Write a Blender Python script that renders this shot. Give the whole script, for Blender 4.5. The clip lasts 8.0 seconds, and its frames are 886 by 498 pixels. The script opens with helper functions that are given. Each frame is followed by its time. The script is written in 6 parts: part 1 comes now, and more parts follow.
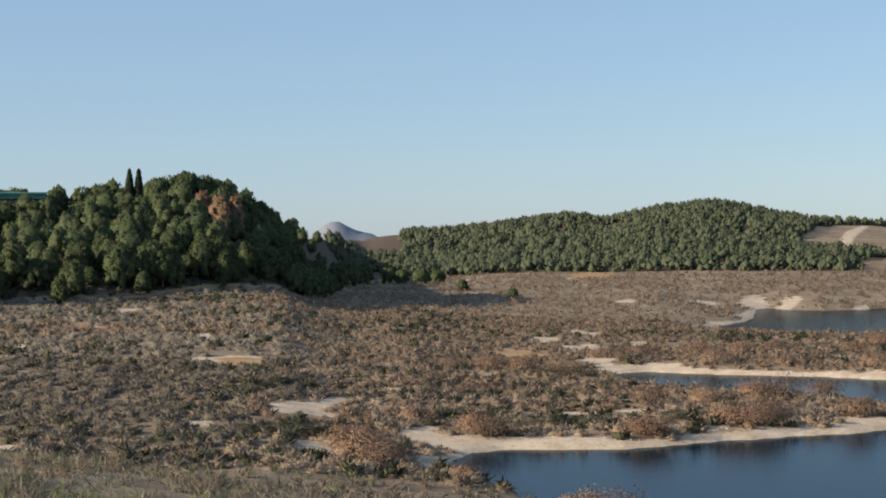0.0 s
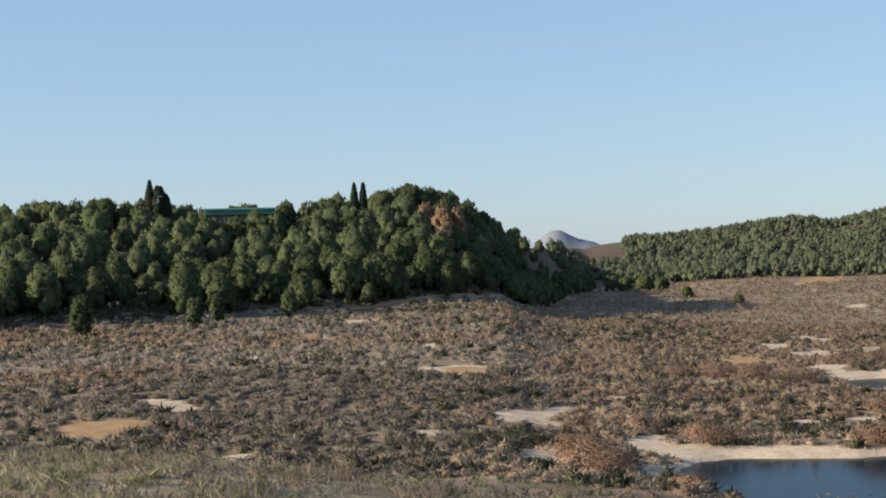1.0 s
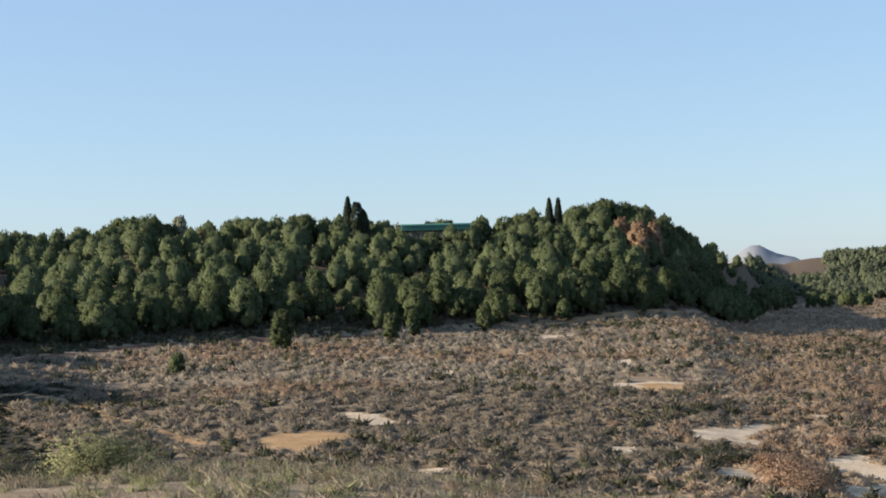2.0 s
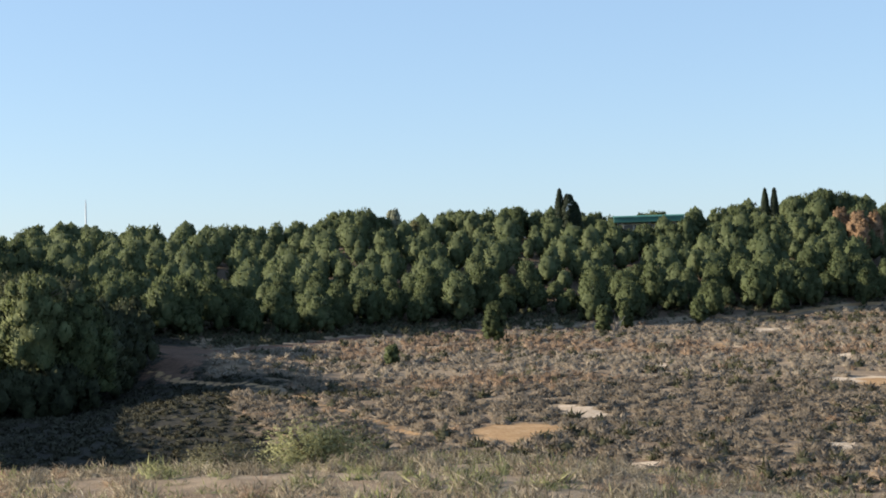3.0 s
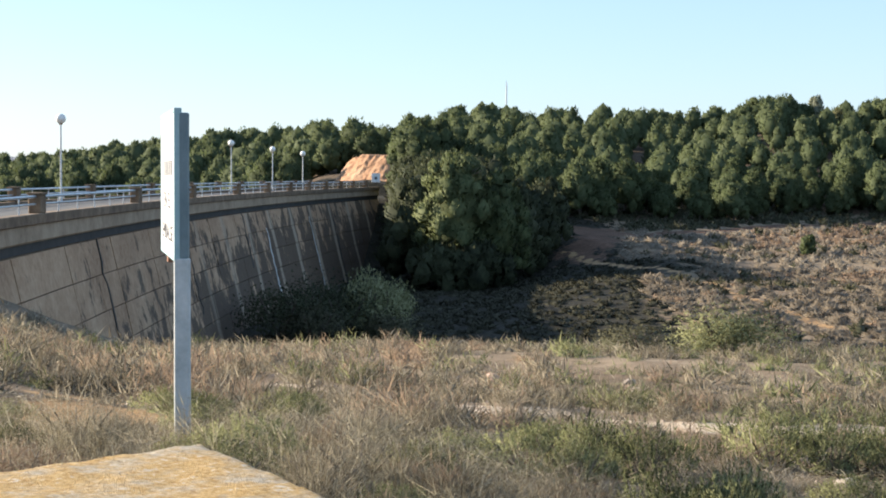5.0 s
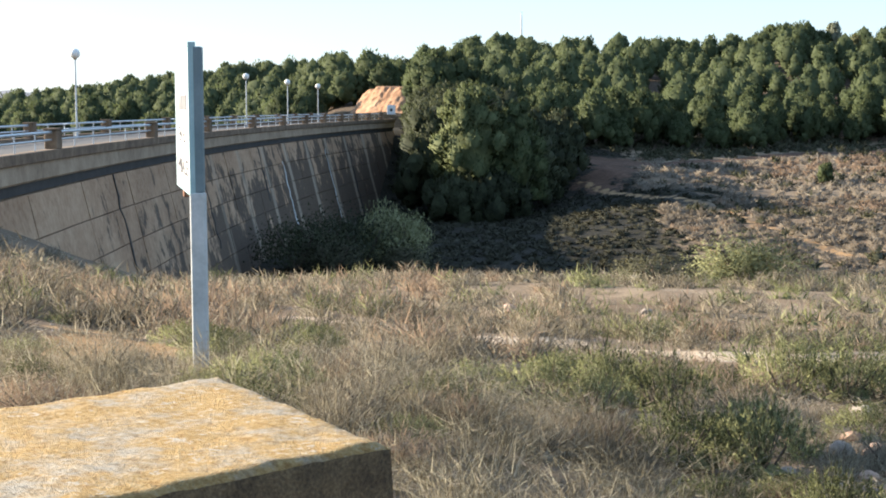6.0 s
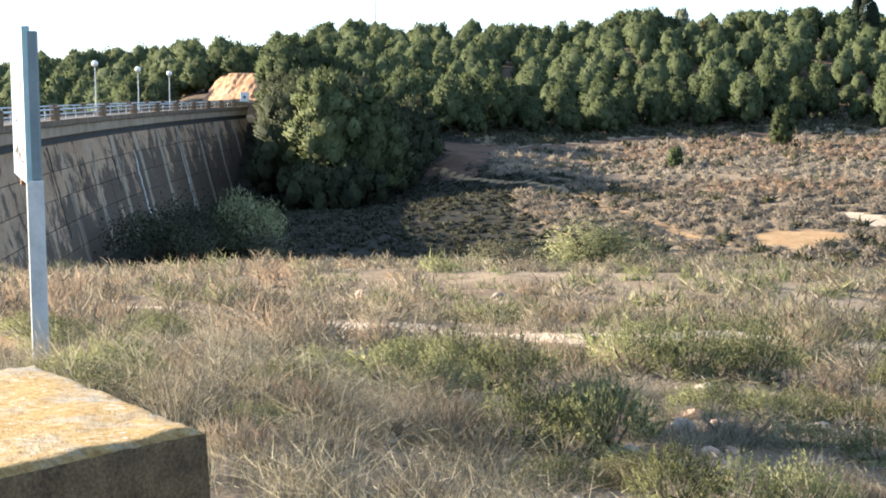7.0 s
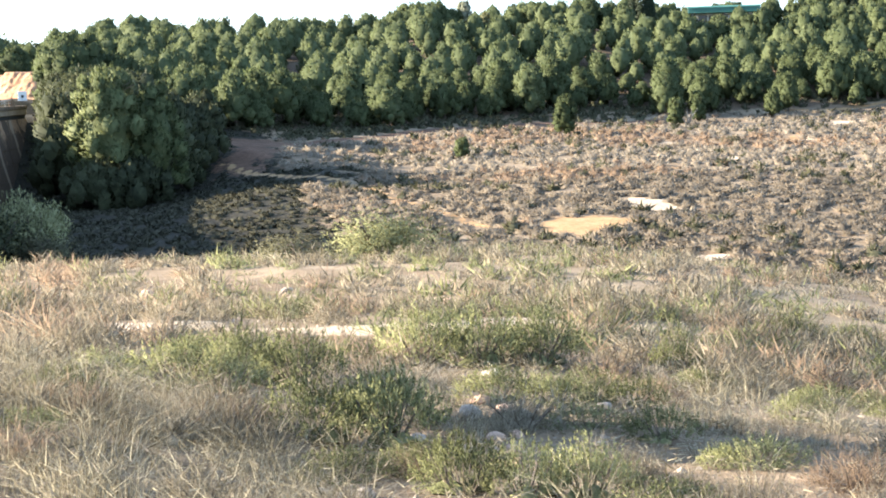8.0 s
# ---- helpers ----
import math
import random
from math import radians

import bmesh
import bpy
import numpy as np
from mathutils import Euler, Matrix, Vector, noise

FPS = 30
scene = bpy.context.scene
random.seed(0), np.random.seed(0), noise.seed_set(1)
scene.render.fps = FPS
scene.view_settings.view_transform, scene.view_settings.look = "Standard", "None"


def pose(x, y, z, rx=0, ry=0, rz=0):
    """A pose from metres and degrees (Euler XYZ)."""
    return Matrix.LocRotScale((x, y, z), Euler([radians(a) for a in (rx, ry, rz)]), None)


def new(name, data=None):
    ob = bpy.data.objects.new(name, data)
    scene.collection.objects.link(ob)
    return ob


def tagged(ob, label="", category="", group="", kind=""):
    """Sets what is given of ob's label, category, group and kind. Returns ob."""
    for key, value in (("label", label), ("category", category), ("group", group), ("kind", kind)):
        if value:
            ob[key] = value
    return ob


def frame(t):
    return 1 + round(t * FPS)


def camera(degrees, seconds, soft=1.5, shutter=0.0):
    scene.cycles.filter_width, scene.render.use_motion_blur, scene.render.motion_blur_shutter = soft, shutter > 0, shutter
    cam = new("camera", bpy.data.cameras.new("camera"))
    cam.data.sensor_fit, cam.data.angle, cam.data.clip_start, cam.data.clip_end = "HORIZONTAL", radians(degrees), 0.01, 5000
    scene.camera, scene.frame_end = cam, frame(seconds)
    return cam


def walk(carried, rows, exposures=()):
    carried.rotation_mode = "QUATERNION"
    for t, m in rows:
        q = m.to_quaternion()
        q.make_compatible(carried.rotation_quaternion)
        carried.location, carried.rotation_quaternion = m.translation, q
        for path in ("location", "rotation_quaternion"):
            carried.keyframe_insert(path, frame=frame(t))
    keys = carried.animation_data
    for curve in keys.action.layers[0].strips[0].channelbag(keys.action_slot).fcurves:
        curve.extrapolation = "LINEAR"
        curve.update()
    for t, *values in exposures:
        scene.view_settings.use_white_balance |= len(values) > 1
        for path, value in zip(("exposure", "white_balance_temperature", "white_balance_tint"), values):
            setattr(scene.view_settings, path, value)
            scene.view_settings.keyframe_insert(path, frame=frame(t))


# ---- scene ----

# ================= camera and its walk =================
cam = camera(31.73, 8.0, soft=1.85)
PATH = [
    (0, pose(-0.000, -0.000, 13.000, 90.234, 0.526, -0.0)),
    (0.5, pose(-0.000, -0.000, 13.000, 90.391, 1.378, 4.41)),
    (1, pose(-0.000, -0.000, 13.000, 90.7, 1.524, 8.158)),
    (1.2, pose(-0.000, -0.000, 13.000, 90.854, 1.56, 9.583)),
    (2.3, pose(-0.000, -0.000, 13.000, 91.556, 1.475, 17.499)),
    (2.5, pose(-0.000, -0.000, 13.000, 91.534, 1.57, 19.002)),
    (3, pose(-0.000, -0.000, 13.000, 91.355, 1.464, 23.105)),
    (3.5, pose(-0.002, -0.002, 13.001, 91.14, 1.136, 26.647)),
    (4, pose(-0.008, -0.009, 13.005, 90.307, -0.1, 31.838)),
    (4.5, pose(-0.026, -0.030, 13.018, 89.103, -0.175, 36.183)),
    (5, pose(-0.015, -0.018, 13.003, 87.244, -0.324, 38.251)),
    (5.2, pose(-0.011, -0.015, 13.002, 86.48, -0.145, 38.521)),
    (6.3, pose(-0.002, -0.024, 13.006, 84.478, 0.356, 38.788)),
    (6.5, pose(0.000, -0.000, 13.000, 84.364, 0.45, 38.145)),
    (7, pose(0.045, 0.040, 12.990, 84.202, 0.554, 33.513)),
    (7.5, pose(0.060, 0.100, 12.970, 84.056, 1.136, 29.518)),
    (8, pose(0.070, 0.120, 12.970, 83.83, 1.562, 25.713)),
]
walk(cam, PATH, exposures=[(0.0, 0.86, 6900, 10), (1.2, 1.02, 6900, 10), (2.3, 1.2, 6900, 10), (4.0, 1.34, 6900, 10), (4.5, 1.4, 6900, 10), (5.2, 1.6, 6900, 10), (6.3, 1.84, 6900, 10), (7.0, 2.13, 6900, 10), (8.0, 2.62, 6900, 10)])

# ================= sky and sun =================
SUN_BEARING, SUN_HEIGHT = 110.0, 20.5     # degrees to the left of +y, degrees up
world = bpy.data.worlds.new("daylight")
scene.world = world
world.use_nodes = True
wn = world.node_tree
sky = wn.nodes.new("ShaderNodeTexSky")
sky.sky_type, sky.sun_disc = "NISHITA", False
sky.sun_elevation, sky.sun_rotation = radians(SUN_HEIGHT), radians(-SUN_BEARING)
sky.altitude, sky.air_density, sky.dust_density, sky.ozone_density = 300, 1.0, 0.6, 3.0
veil = wn.nodes.new("ShaderNodeMix")          # thin winter haze over the whole sky
veil.data_type = "RGBA"
veil.inputs[0].default_value, veil.inputs[7].default_value = 0.4, (3.0, 4.7, 7.4, 1)
wn.links.new(sky.outputs[0], veil.inputs[6])
wn.links.new(veil.outputs[2], wn.nodes["Background"].inputs[0])
wn.nodes["Background"].inputs[1].default_value = 0.071
sun_data = bpy.data.lights.new("sun", "SUN")
sun_data.energy, sun_data.angle, sun_data.color = 4.5, radians(0.5), (1.0, 0.91, 0.78)
sun = new("sun", sun_data)
sun_dir = Vector((-math.sin(radians(SUN_BEARING)) * math.cos(radians(SUN_HEIGHT)),
                  math.cos(radians(SUN_BEARING)) * math.cos(radians(SUN_HEIGHT)), math.sin(radians(SUN_HEIGHT))))
sun.rotation_euler = sun_dir.to_track_quat("Z", "Y").to_euler()
sun.location = sun_dir * 60 + Vector((0, 0, 60))

# ================= materials =================


def material(name):
    m = bpy.data.materials.new(name)
    m.use_nodes = True
    return m, m.node_tree, m.node_tree.nodes["Principled BSDF"]


def node(nt, kind, **values):
    n = nt.nodes.new(kind)
    for k, v in values.items():
        n.inputs[k.replace("_", " ")].default_value = v
    return n


def noise_tex(nt, scale, detail=4.0, rough=0.6, coords=None):
    n = node(nt, "ShaderNodeTexNoise", Scale=scale, Detail=detail, Roughness=rough)
    if coords is not None:
        nt.links.new(coords, n.inputs["Vector"])
    return n.outputs["Fac"]


def ramp(nt, fac, stops):
    n = nt.nodes.new("ShaderNodeValToRGB")
    e = n.color_ramp.elements
    e[0].position, e[0].color = stops[0][0], (*stops[0][1], 1)
    e[1].position, e[1].color = stops[-1][0], (*stops[-1][1], 1)
    for p, c in stops[1:-1]:
        k = e.new(p)
        k.color = (*c, 1)
    nt.links.new(fac, n.inputs[0])
    return n.outputs[0]


def mix(nt, fac, a, b):
    n = nt.nodes.new("ShaderNodeMix")
    n.data_type = "RGBA"
    for sock, v in ((n.inputs[0], fac), (n.inputs[6], a), (n.inputs[7], b)):
        if isinstance(v, (int, float)):
            sock.default_value = v
        elif isinstance(v, tuple):
            sock.default_value = (*v, 1)
        else:
            nt.links.new(v, sock)
    return n.outputs[2]


def calc(nt, op, a, b, clamp=False):
    n = nt.nodes.new("ShaderNodeMath")
    n.operation, n.use_clamp = op, clamp
    for sock, v in ((n.inputs[0], a), (n.inputs[1], b)):
        if isinstance(v, (int, float)):
            sock.default_value = v
        else:
            nt.links.new(v, sock)
    return n.outputs[0]


def bump(nt, bsdf, height, strength, distance):
    b = node(nt, "ShaderNodeBump", Strength=strength, Distance=distance)
    nt.links.new(height, b.inputs["Height"])
    nt.links.new(b.outputs[0], bsdf.inputs["Normal"])


def place(nt):
    return nt.nodes.new("ShaderNodeNewGeometry").outputs["Position"]


def leaf_material(name, dark, mid, light, rough=0.75, through_light=0.35, per_object=0.35, by_leaf=0.35):
    """Foliage: colour varies leaf by leaf, plant by plant and over some metres."""
    m, nt, bsdf = material(name)
    geo = nt.nodes.new("ShaderNodeNewGeometry")
    info = nt.nodes.new("ShaderNodeObjectInfo")
    big = noise_tex(nt, 0.85, 3, 0.7, geo.outputs["Position"])
    f = calc(nt, "ADD", calc(nt, "MULTIPLY", geo.outputs["Random Per Island"], by_leaf), calc(nt, "MULTIPLY", calc(nt, "SUBTRACT", calc(nt, "MULTIPLY", big, 1.7), 0.35), 1.0 - by_leaf))
    f = calc(nt, "ADD", f, calc(nt, "MULTIPLY", calc(nt, "SUBTRACT", info.outputs["Random"], 0.5), per_object))
    col = ramp(nt, f, [(0.15, dark), (0.5, mid), (0.9, light)])
    nt.links.new(col, bsdf.inputs["Base Color"])
    bsdf.inputs["Roughness"].default_value = rough
    bsdf.inputs["Specular IOR Level"].default_value = 0.2
    tr = nt.nodes.new("ShaderNodeBsdfTranslucent")
    nt.links.new(col, tr.inputs[0])
    ms = nt.nodes.new("ShaderNodeMixShader")
    ms.inputs[0].default_value = through_light
    nt.links.new(bsdf.outputs[0], ms.inputs[1])
    nt.links.new(tr.outputs[0], ms.inputs[2])
    nt.links.new(ms.outputs[0], nt.nodes["Material Output"].inputs[0])
    return m


def plain(name, colours, scale, rough=0.8, metal=0.0, relief=0.3, depth=0.01, fine=6.0):
    """A surface of two or three colours mottled at two scales, with fine relief."""
    m, nt, bsdf = material(name)
    p = place(nt)
    a, b = noise_tex(nt, scale, 5, 0.65, p), noise_tex(nt, scale * fine, 4, 0.7, p)
    f = calc(nt, "ADD", calc(nt, "MULTIPLY", a, 0.65), calc(nt, "MULTIPLY", b, 0.35))
    n = len(colours)
    nt.links.new(ramp(nt, f, [(0.32 + 0.36 * i / (n - 1), c) for i, c in enumerate(colours)]), bsdf.inputs["Base Color"])
    bsdf.inputs["Roughness"].default_value, bsdf.inputs["Metallic"].default_value = rough, metal
    bump(nt, bsdf, f, relief, depth)
    return m


PINE = leaf_material("pine_needles", (0.053, 0.067, 0.03), (0.09, 0.113, 0.05), (0.131, 0.155, 0.077), 0.8, 0.45)
# leaves darkened to carry the shade over abutment trees and dam-foot bushes
SHADED_LEAF = leaf_material("shade_darkened_leaf", (0.024, 0.029, 0.015), (0.05, 0.058, 0.029), (0.085, 0.095, 0.05))
# pine needles paled so their colour carries the haze over the far hill
PINE_HAZED = leaf_material("pine_needles_hazed", (0.085, 0.098, 0.055), (0.108, 0.122, 0.07), (0.135, 0.148, 0.088))
CYPRESS = leaf_material("cypress_leaf", (0.012, 0.02, 0.012), (0.026, 0.038, 0.02), (0.045, 0.06, 0.03))
GREY_SHRUB = leaf_material("grey_shrub", (0.16, 0.131, 0.097), (0.295, 0.246, 0.187), (0.42, 0.366, 0.292), 0.8, 0.55)
BANK_SHRUB = leaf_material("bank_shrub", (0.105, 0.087, 0.058), (0.265, 0.223, 0.158), (0.46, 0.40, 0.30), 0.8, 0.45, by_leaf=0.65)
BROWN_SHRUB = leaf_material("brown_shrub", (0.15, 0.105, 0.072), (0.30, 0.212, 0.145), (0.44, 0.33, 0.232), 0.8, 0.5)
WARM_SHRUB = leaf_material("warm_grey_shrub", (0.23, 0.168, 0.112), (0.40, 0.30, 0.21), (0.54, 0.425, 0.31), 0.8, 0.55)
TAMARISK = leaf_material("tamarisk", (0.16, 0.09, 0.055), (0.32, 0.195, 0.125), (0.46, 0.31, 0.21))
# blackish leaves: the dam's shadow is put into the scrub's colour
SHADE_SHRUB = leaf_material("damp_scrub", (0.014, 0.015, 0.009), (0.034, 0.034, 0.021), (0.07, 0.066, 0.042), 0.85, 0.15)
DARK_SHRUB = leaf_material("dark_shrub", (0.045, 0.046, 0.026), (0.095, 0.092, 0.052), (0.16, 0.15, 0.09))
OLIVE = leaf_material("olive_shrub", (0.119, 0.123, 0.055), (0.246, 0.251, 0.123), (0.374, 0.374, 0.212))
HEATH = leaf_material("green_heath", (0.05, 0.056, 0.024), (0.19, 0.198, 0.09), (0.38, 0.38, 0.19), 0.75, 0.4, by_leaf=0.55)
STRAW = leaf_material("dry_grass", (0.11, 0.088, 0.052), (0.31, 0.268, 0.178), (0.57, 0.51, 0.37), by_leaf=0.75)
RUST = leaf_material("dead_pine", (0.13, 0.085, 0.05), (0.23, 0.15, 0.09), (0.32, 0.22, 0.14))
BARK = plain("bark", [(0.05, 0.04, 0.03), (0.11, 0.085, 0.065), (0.17, 0.14, 0.11)], 3.0, 0.9, 0, 0.6, 0.02)
DEADWOOD = plain("bleached_wood", [(0.22, 0.2, 0.17), (0.36, 0.33, 0.29)], 3.0, 0.85)

# ---- ground: litter, sand, ochre clay and trodden earth ----


def ground_material():
    m, nt, bsdf = material("scrubland_ground")
    p = place(nt)
    wide, mid_n, fine, grit = (noise_tex(nt, s, 5, 0.65, p) for s in (0.05, 0.45, 3.0, 22.0))
    litter = ramp(nt, calc(nt, "ADD", calc(nt, "MULTIPLY", mid_n, 0.6), calc(nt, "MULTIPLY", fine, 0.4)),
                  [(0.32, (0.085, 0.057, 0.037)), (0.5, (0.175, 0.122, 0.08)), (0.7, (0.31, 0.232, 0.16))])
    litter = mix(nt, calc(nt, "MULTIPLY", ramp(nt, wide, [(0.4, (0, 0, 0)), (0.65, (1, 1, 1))]), 0.45), litter, (0.36, 0.29, 0.20))
    sand = ramp(nt, calc(nt, "ADD", calc(nt, "MULTIPLY", mid_n, 0.5), calc(nt, "MULTIPLY", fine, 0.5)),
                [(0.3, (0.27, 0.19, 0.125)), (0.5, (0.46, 0.36, 0.26)), (0.72, (0.64, 0.535, 0.42))])
    clay = ramp(nt, calc(nt, "ADD", calc(nt, "MULTIPLY", mid_n, 0.5), calc(nt, "MULTIPLY", fine, 0.5)),
                [(0.32, (0.20, 0.115, 0.055)), (0.52, (0.335, 0.21, 0.107)), (0.7, (0.46, 0.325, 0.195))])
    earth = ramp(nt, calc(nt, "ADD", calc(nt, "MULTIPLY", mid_n, 0.5), calc(nt, "MULTIPLY", fine, 0.5)),
                 [(0.32, (0.065, 0.036, 0.024)), (0.52, (0.125, 0.073, 0.049)), (0.7, (0.20, 0.125, 0.085))])
    ragged = calc(nt, "ADD", calc(nt, "MULTIPLY", calc(nt, "SUBTRACT", mid_n, 0.5), 1.5),
                  calc(nt, "MULTIPLY", calc(nt, "SUBTRACT", fine, 0.5), 1.1))
    col = litter
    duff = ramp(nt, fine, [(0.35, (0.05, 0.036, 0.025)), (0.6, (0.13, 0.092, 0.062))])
    # soil tone that paints in the shade beside the dam and abutment trees
    cast_shade = ramp(nt, fine, [(0.35, (0.014, 0.013, 0.009)), (0.65, (0.042, 0.037, 0.026))])
    # distance haze painted onto the far mountain as a bluish grey
    far_haze = ramp(nt, mid_n, [(0.35, (0.15, 0.16, 0.18)), (0.65, (0.25, 0.255, 0.27))])
    for name, tone in (("far_haze", far_haze), ("duff", duff), ("cast_shade", cast_shade), ("earth", earth), ("sand", sand), ("clay", clay)):
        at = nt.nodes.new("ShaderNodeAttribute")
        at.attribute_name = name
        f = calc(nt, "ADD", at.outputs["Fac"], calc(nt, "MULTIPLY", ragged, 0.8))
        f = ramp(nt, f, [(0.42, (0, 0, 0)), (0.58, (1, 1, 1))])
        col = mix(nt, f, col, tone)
    nt.links.new(col, bsdf.inputs["Base Color"])
    bsdf.inputs["Roughness"].default_value = 0.95
    bsdf.inputs["Specular IOR Level"].default_value = 0.15
    bump(nt, bsdf, calc(nt, "ADD", calc(nt, "MULTIPLY", fine, 0.7), calc(nt, "MULTIPLY", grit, 0.3)), 0.7, 0.12)
    return m


GROUND = ground_material()


def water_material():
    m, nt, bsdf = material("lake_water")
    mp = node(nt, "ShaderNodeMapping", Scale=(0.7, 3.2, 1.0), Rotation=(0, 0, radians(12)))
    nt.links.new(place(nt), mp.inputs[0])
    w1, w2 = noise_tex(nt, 0.9, 3, 0.6, mp.outputs[0]), noise_tex(nt, 3.6, 3, 0.6, mp.outputs[0])
    bsdf.inputs["Base Color"].default_value = (0.010, 0.020, 0.030, 1)
    bsdf.inputs["Roughness"].default_value = 0.6
    bsdf.inputs["Specular IOR Level"].default_value = 0.0
    gloss = nt.nodes.new("ShaderNodeBsdfGlossy")
    gloss.inputs["Color"].default_value, gloss.inputs["Roughness"].default_value = (0.40, 0.45, 0.49, 1), 0.02
    b = node(nt, "ShaderNodeBump", Strength=0.5, Distance=0.013)
    nt.links.new(calc(nt, "ADD", w1, calc(nt, "MULTIPLY", w2, 0.4)), b.inputs["Height"])
    nt.links.new(b.outputs[0], gloss.inputs["Normal"])
    fr = node(nt, "ShaderNodeFresnel", IOR=1.33)
    nt.links.new(b.outputs[0], fr.inputs["Normal"])
    ms = nt.nodes.new("ShaderNodeMixShader")
    nt.links.new(fr.outputs[0], ms.inputs[0])
    nt.links.new(bsdf.outputs[0], ms.inputs[1])
    nt.links.new(gloss.outputs[0], ms.inputs[2])
    nt.links.new(ms.outputs[0], nt.nodes["Material Output"].inputs[0])
    return m


WATER = water_material()

# ================= mesh helpers =================


def mesh_data(name, verts, faces, mat, smooth=False):
    """A mesh from arrays; faces all have the same number of corners. Rows of six hold place and soft normal."""
    verts, faces = np.asarray(verts, np.float32), np.asarray(faces, np.int32)
    soft = None
    if verts.shape[1] == 6:
        verts, soft = verts[:, :3], verts[:, 3:].copy()
        tri = verts[faces]
        turned = np.einsum("ij,ij->i", np.cross(tri[:, 1] - tri[:, 0], tri[:, 2] - tri[:, 0]), soft[faces].sum(1)) < 0
        faces = np.where(turned[:, None], faces[:, [0, 2, 1]], faces)
    me = bpy.data.meshes.new(name)
    n, k = faces.shape
    me.vertices.add(len(verts))
    me.vertices.foreach_set("co", np.ascontiguousarray(verts).ravel())
    me.loops.add(n * k)
    me.loops.foreach_set("vertex_index", np.ascontiguousarray(faces).ravel())
    me.polygons.add(n)
    me.polygons.foreach_set("loop_start", np.arange(0, n * k, k, dtype=np.int32))
    if smooth or soft is not None:
        me.polygons.foreach_set("use_smooth", np.ones(n, bool))
    me.update(calc_edges=True)
    if soft is not None:
        me.normals_split_custom_set_from_vertices(soft)
    me.materials.append(mat)
    return me


def part(name, bm, mat, parent=None, label="", smooth=False):
    me = bpy.data.meshes.new(name)
    bmesh.ops.recalc_face_normals(bm, faces=bm.faces)
    bm.to_mesh(me)
    bm.free()
    me.materials.append(mat)
    if smooth:
        me.polygons.foreach_set("use_smooth", np.ones(len(me.polygons), bool))
    ob = new(name, me)
    if parent is not None:
        ob.parent = parent
    return tagged(ob, label)


def add_box(bm, lo, hi, bevel=0.0, m=None):
    """A box from corner to corner, its edges bevelled."""
    lo, hi = Vector(lo), Vector(hi)
    made = bmesh.ops.create_cube(bm, size=1.0, matrix=Matrix.Translation((lo + hi) / 2) @ Matrix.Diagonal((*(hi - lo), 1)))
    vs = made["verts"]
    if bevel:
        es = list({e for v in vs for e in v.link_edges})
        vs = [v for f in bmesh.ops.bevel(bm, geom=es, offset=bevel, segments=1, affect="EDGES")["faces"] for v in f.verts] + [v for v in vs if v.is_valid]
        vs = list(set(vs))
    if m is not None:
        bmesh.ops.transform(bm, matrix=m, verts=vs)
    return bm


def add_tube(bm, a, b, r0, r1, sides=8):
    """A tapered round bar from a to b."""
    a, b = Vector(a), Vector(b)
    m = Matrix.Translation((a + b) / 2) @ (b - a).to_track_quat("Z", "Y").to_matrix().to_4x4()
    bmesh.ops.create_cone(bm, cap_ends=True, segments=sides, radius1=r0, radius2=r1, depth=(b - a).length, matrix=m)
    return bm


# ================= the lie of the land =================
# TERRAIN-BEGIN
EYE_Z = 13.0
LAT = np.random.RandomState(7).rand(512, 512)


def wave(x, y, scale, seed=0):
    """Smooth noise in -1..1 with features of the size scale."""
    u, v = np.asarray(x) / scale + seed * 17.3, np.asarray(y) / scale + seed * 9.7
    i, j = np.floor(u).astype(int), np.floor(v).astype(int)
    a, b = u - i, v - j
    a, b = a * a * (3 - 2 * a), b * b * (3 - 2 * b)
    g = lambda p, q: LAT[p % 512, q % 512]
    return 2 * ((g(i, j) * (1 - a) + g(i + 1, j) * a) * (1 - b) + (g(i, j + 1) * (1 - a) + g(i + 1, j + 1) * a) * b) - 1


def table(az, rows):
    return np.interp(az, [r[0] for r in rows], [r[1] for r in rows])


# by bearing (degrees to the left of +y): dip of the near bank's edge, start of the valley, foot and top of the hills
BANK_DIP = [(-180, 4), (-20, 13), (-5, 11.5), (5, 9.6), (12, 8.2), (18, 7.2), (26, 6.7), (40, 6.6), (50, 6.2), (56, 4.6), (62, 3.0), (90, 2.5), (180, 4)]
VALLEY_R = [(-180, 90), (-10, 82), (0, 82), (20, 88), (40, 92), (46, 75), (52, 62), (60, 62), (180, 90)]
VALLEY_Z = [(-180, 6), (-20, 0.7), (0, 0.8), (6, 1.3), (20, 1.7), (38, 1.5), (44, 2.6), (50, 5.5), (56, 9.5), (62, 10.5), (180, 6)]
FOOT_R = [(-180, 400), (-20, 480), (-3, 480), (0, 470), (2, 445), (3, 422), (4, 385), (5, 328), (6, 279), (7.5, 262), (11, 250), (14, 240), (21, 230), (27.6, 205), (35, 190), (38, 185), (41, 190), (46, 210), (60, 230), (180, 400)]
FOOT_Z = [(-180, 6), (-20, 7.2), (-10, 7.3), (-3, 7.2), (0, 5.6), (3, 5.6), (5, 6.6), (6, 7.2), (11, 6.1), (14, 6.2), (21, 6.9), (27.6, 6.7), (35, 7.4), (38, 9.0), (41, 11.2), (46, 11), (60, 11), (180, 6)]
TOP_R = [(-180, 900), (-20, 800), (0, 800), (3, 800), (4, 560), (4.8, 420), (6, 350), (8, 322), (12, 312), (25, 305), (30, 300), (38, 300), (42, 330), (48, 400), (60, 470), (180, 900)]
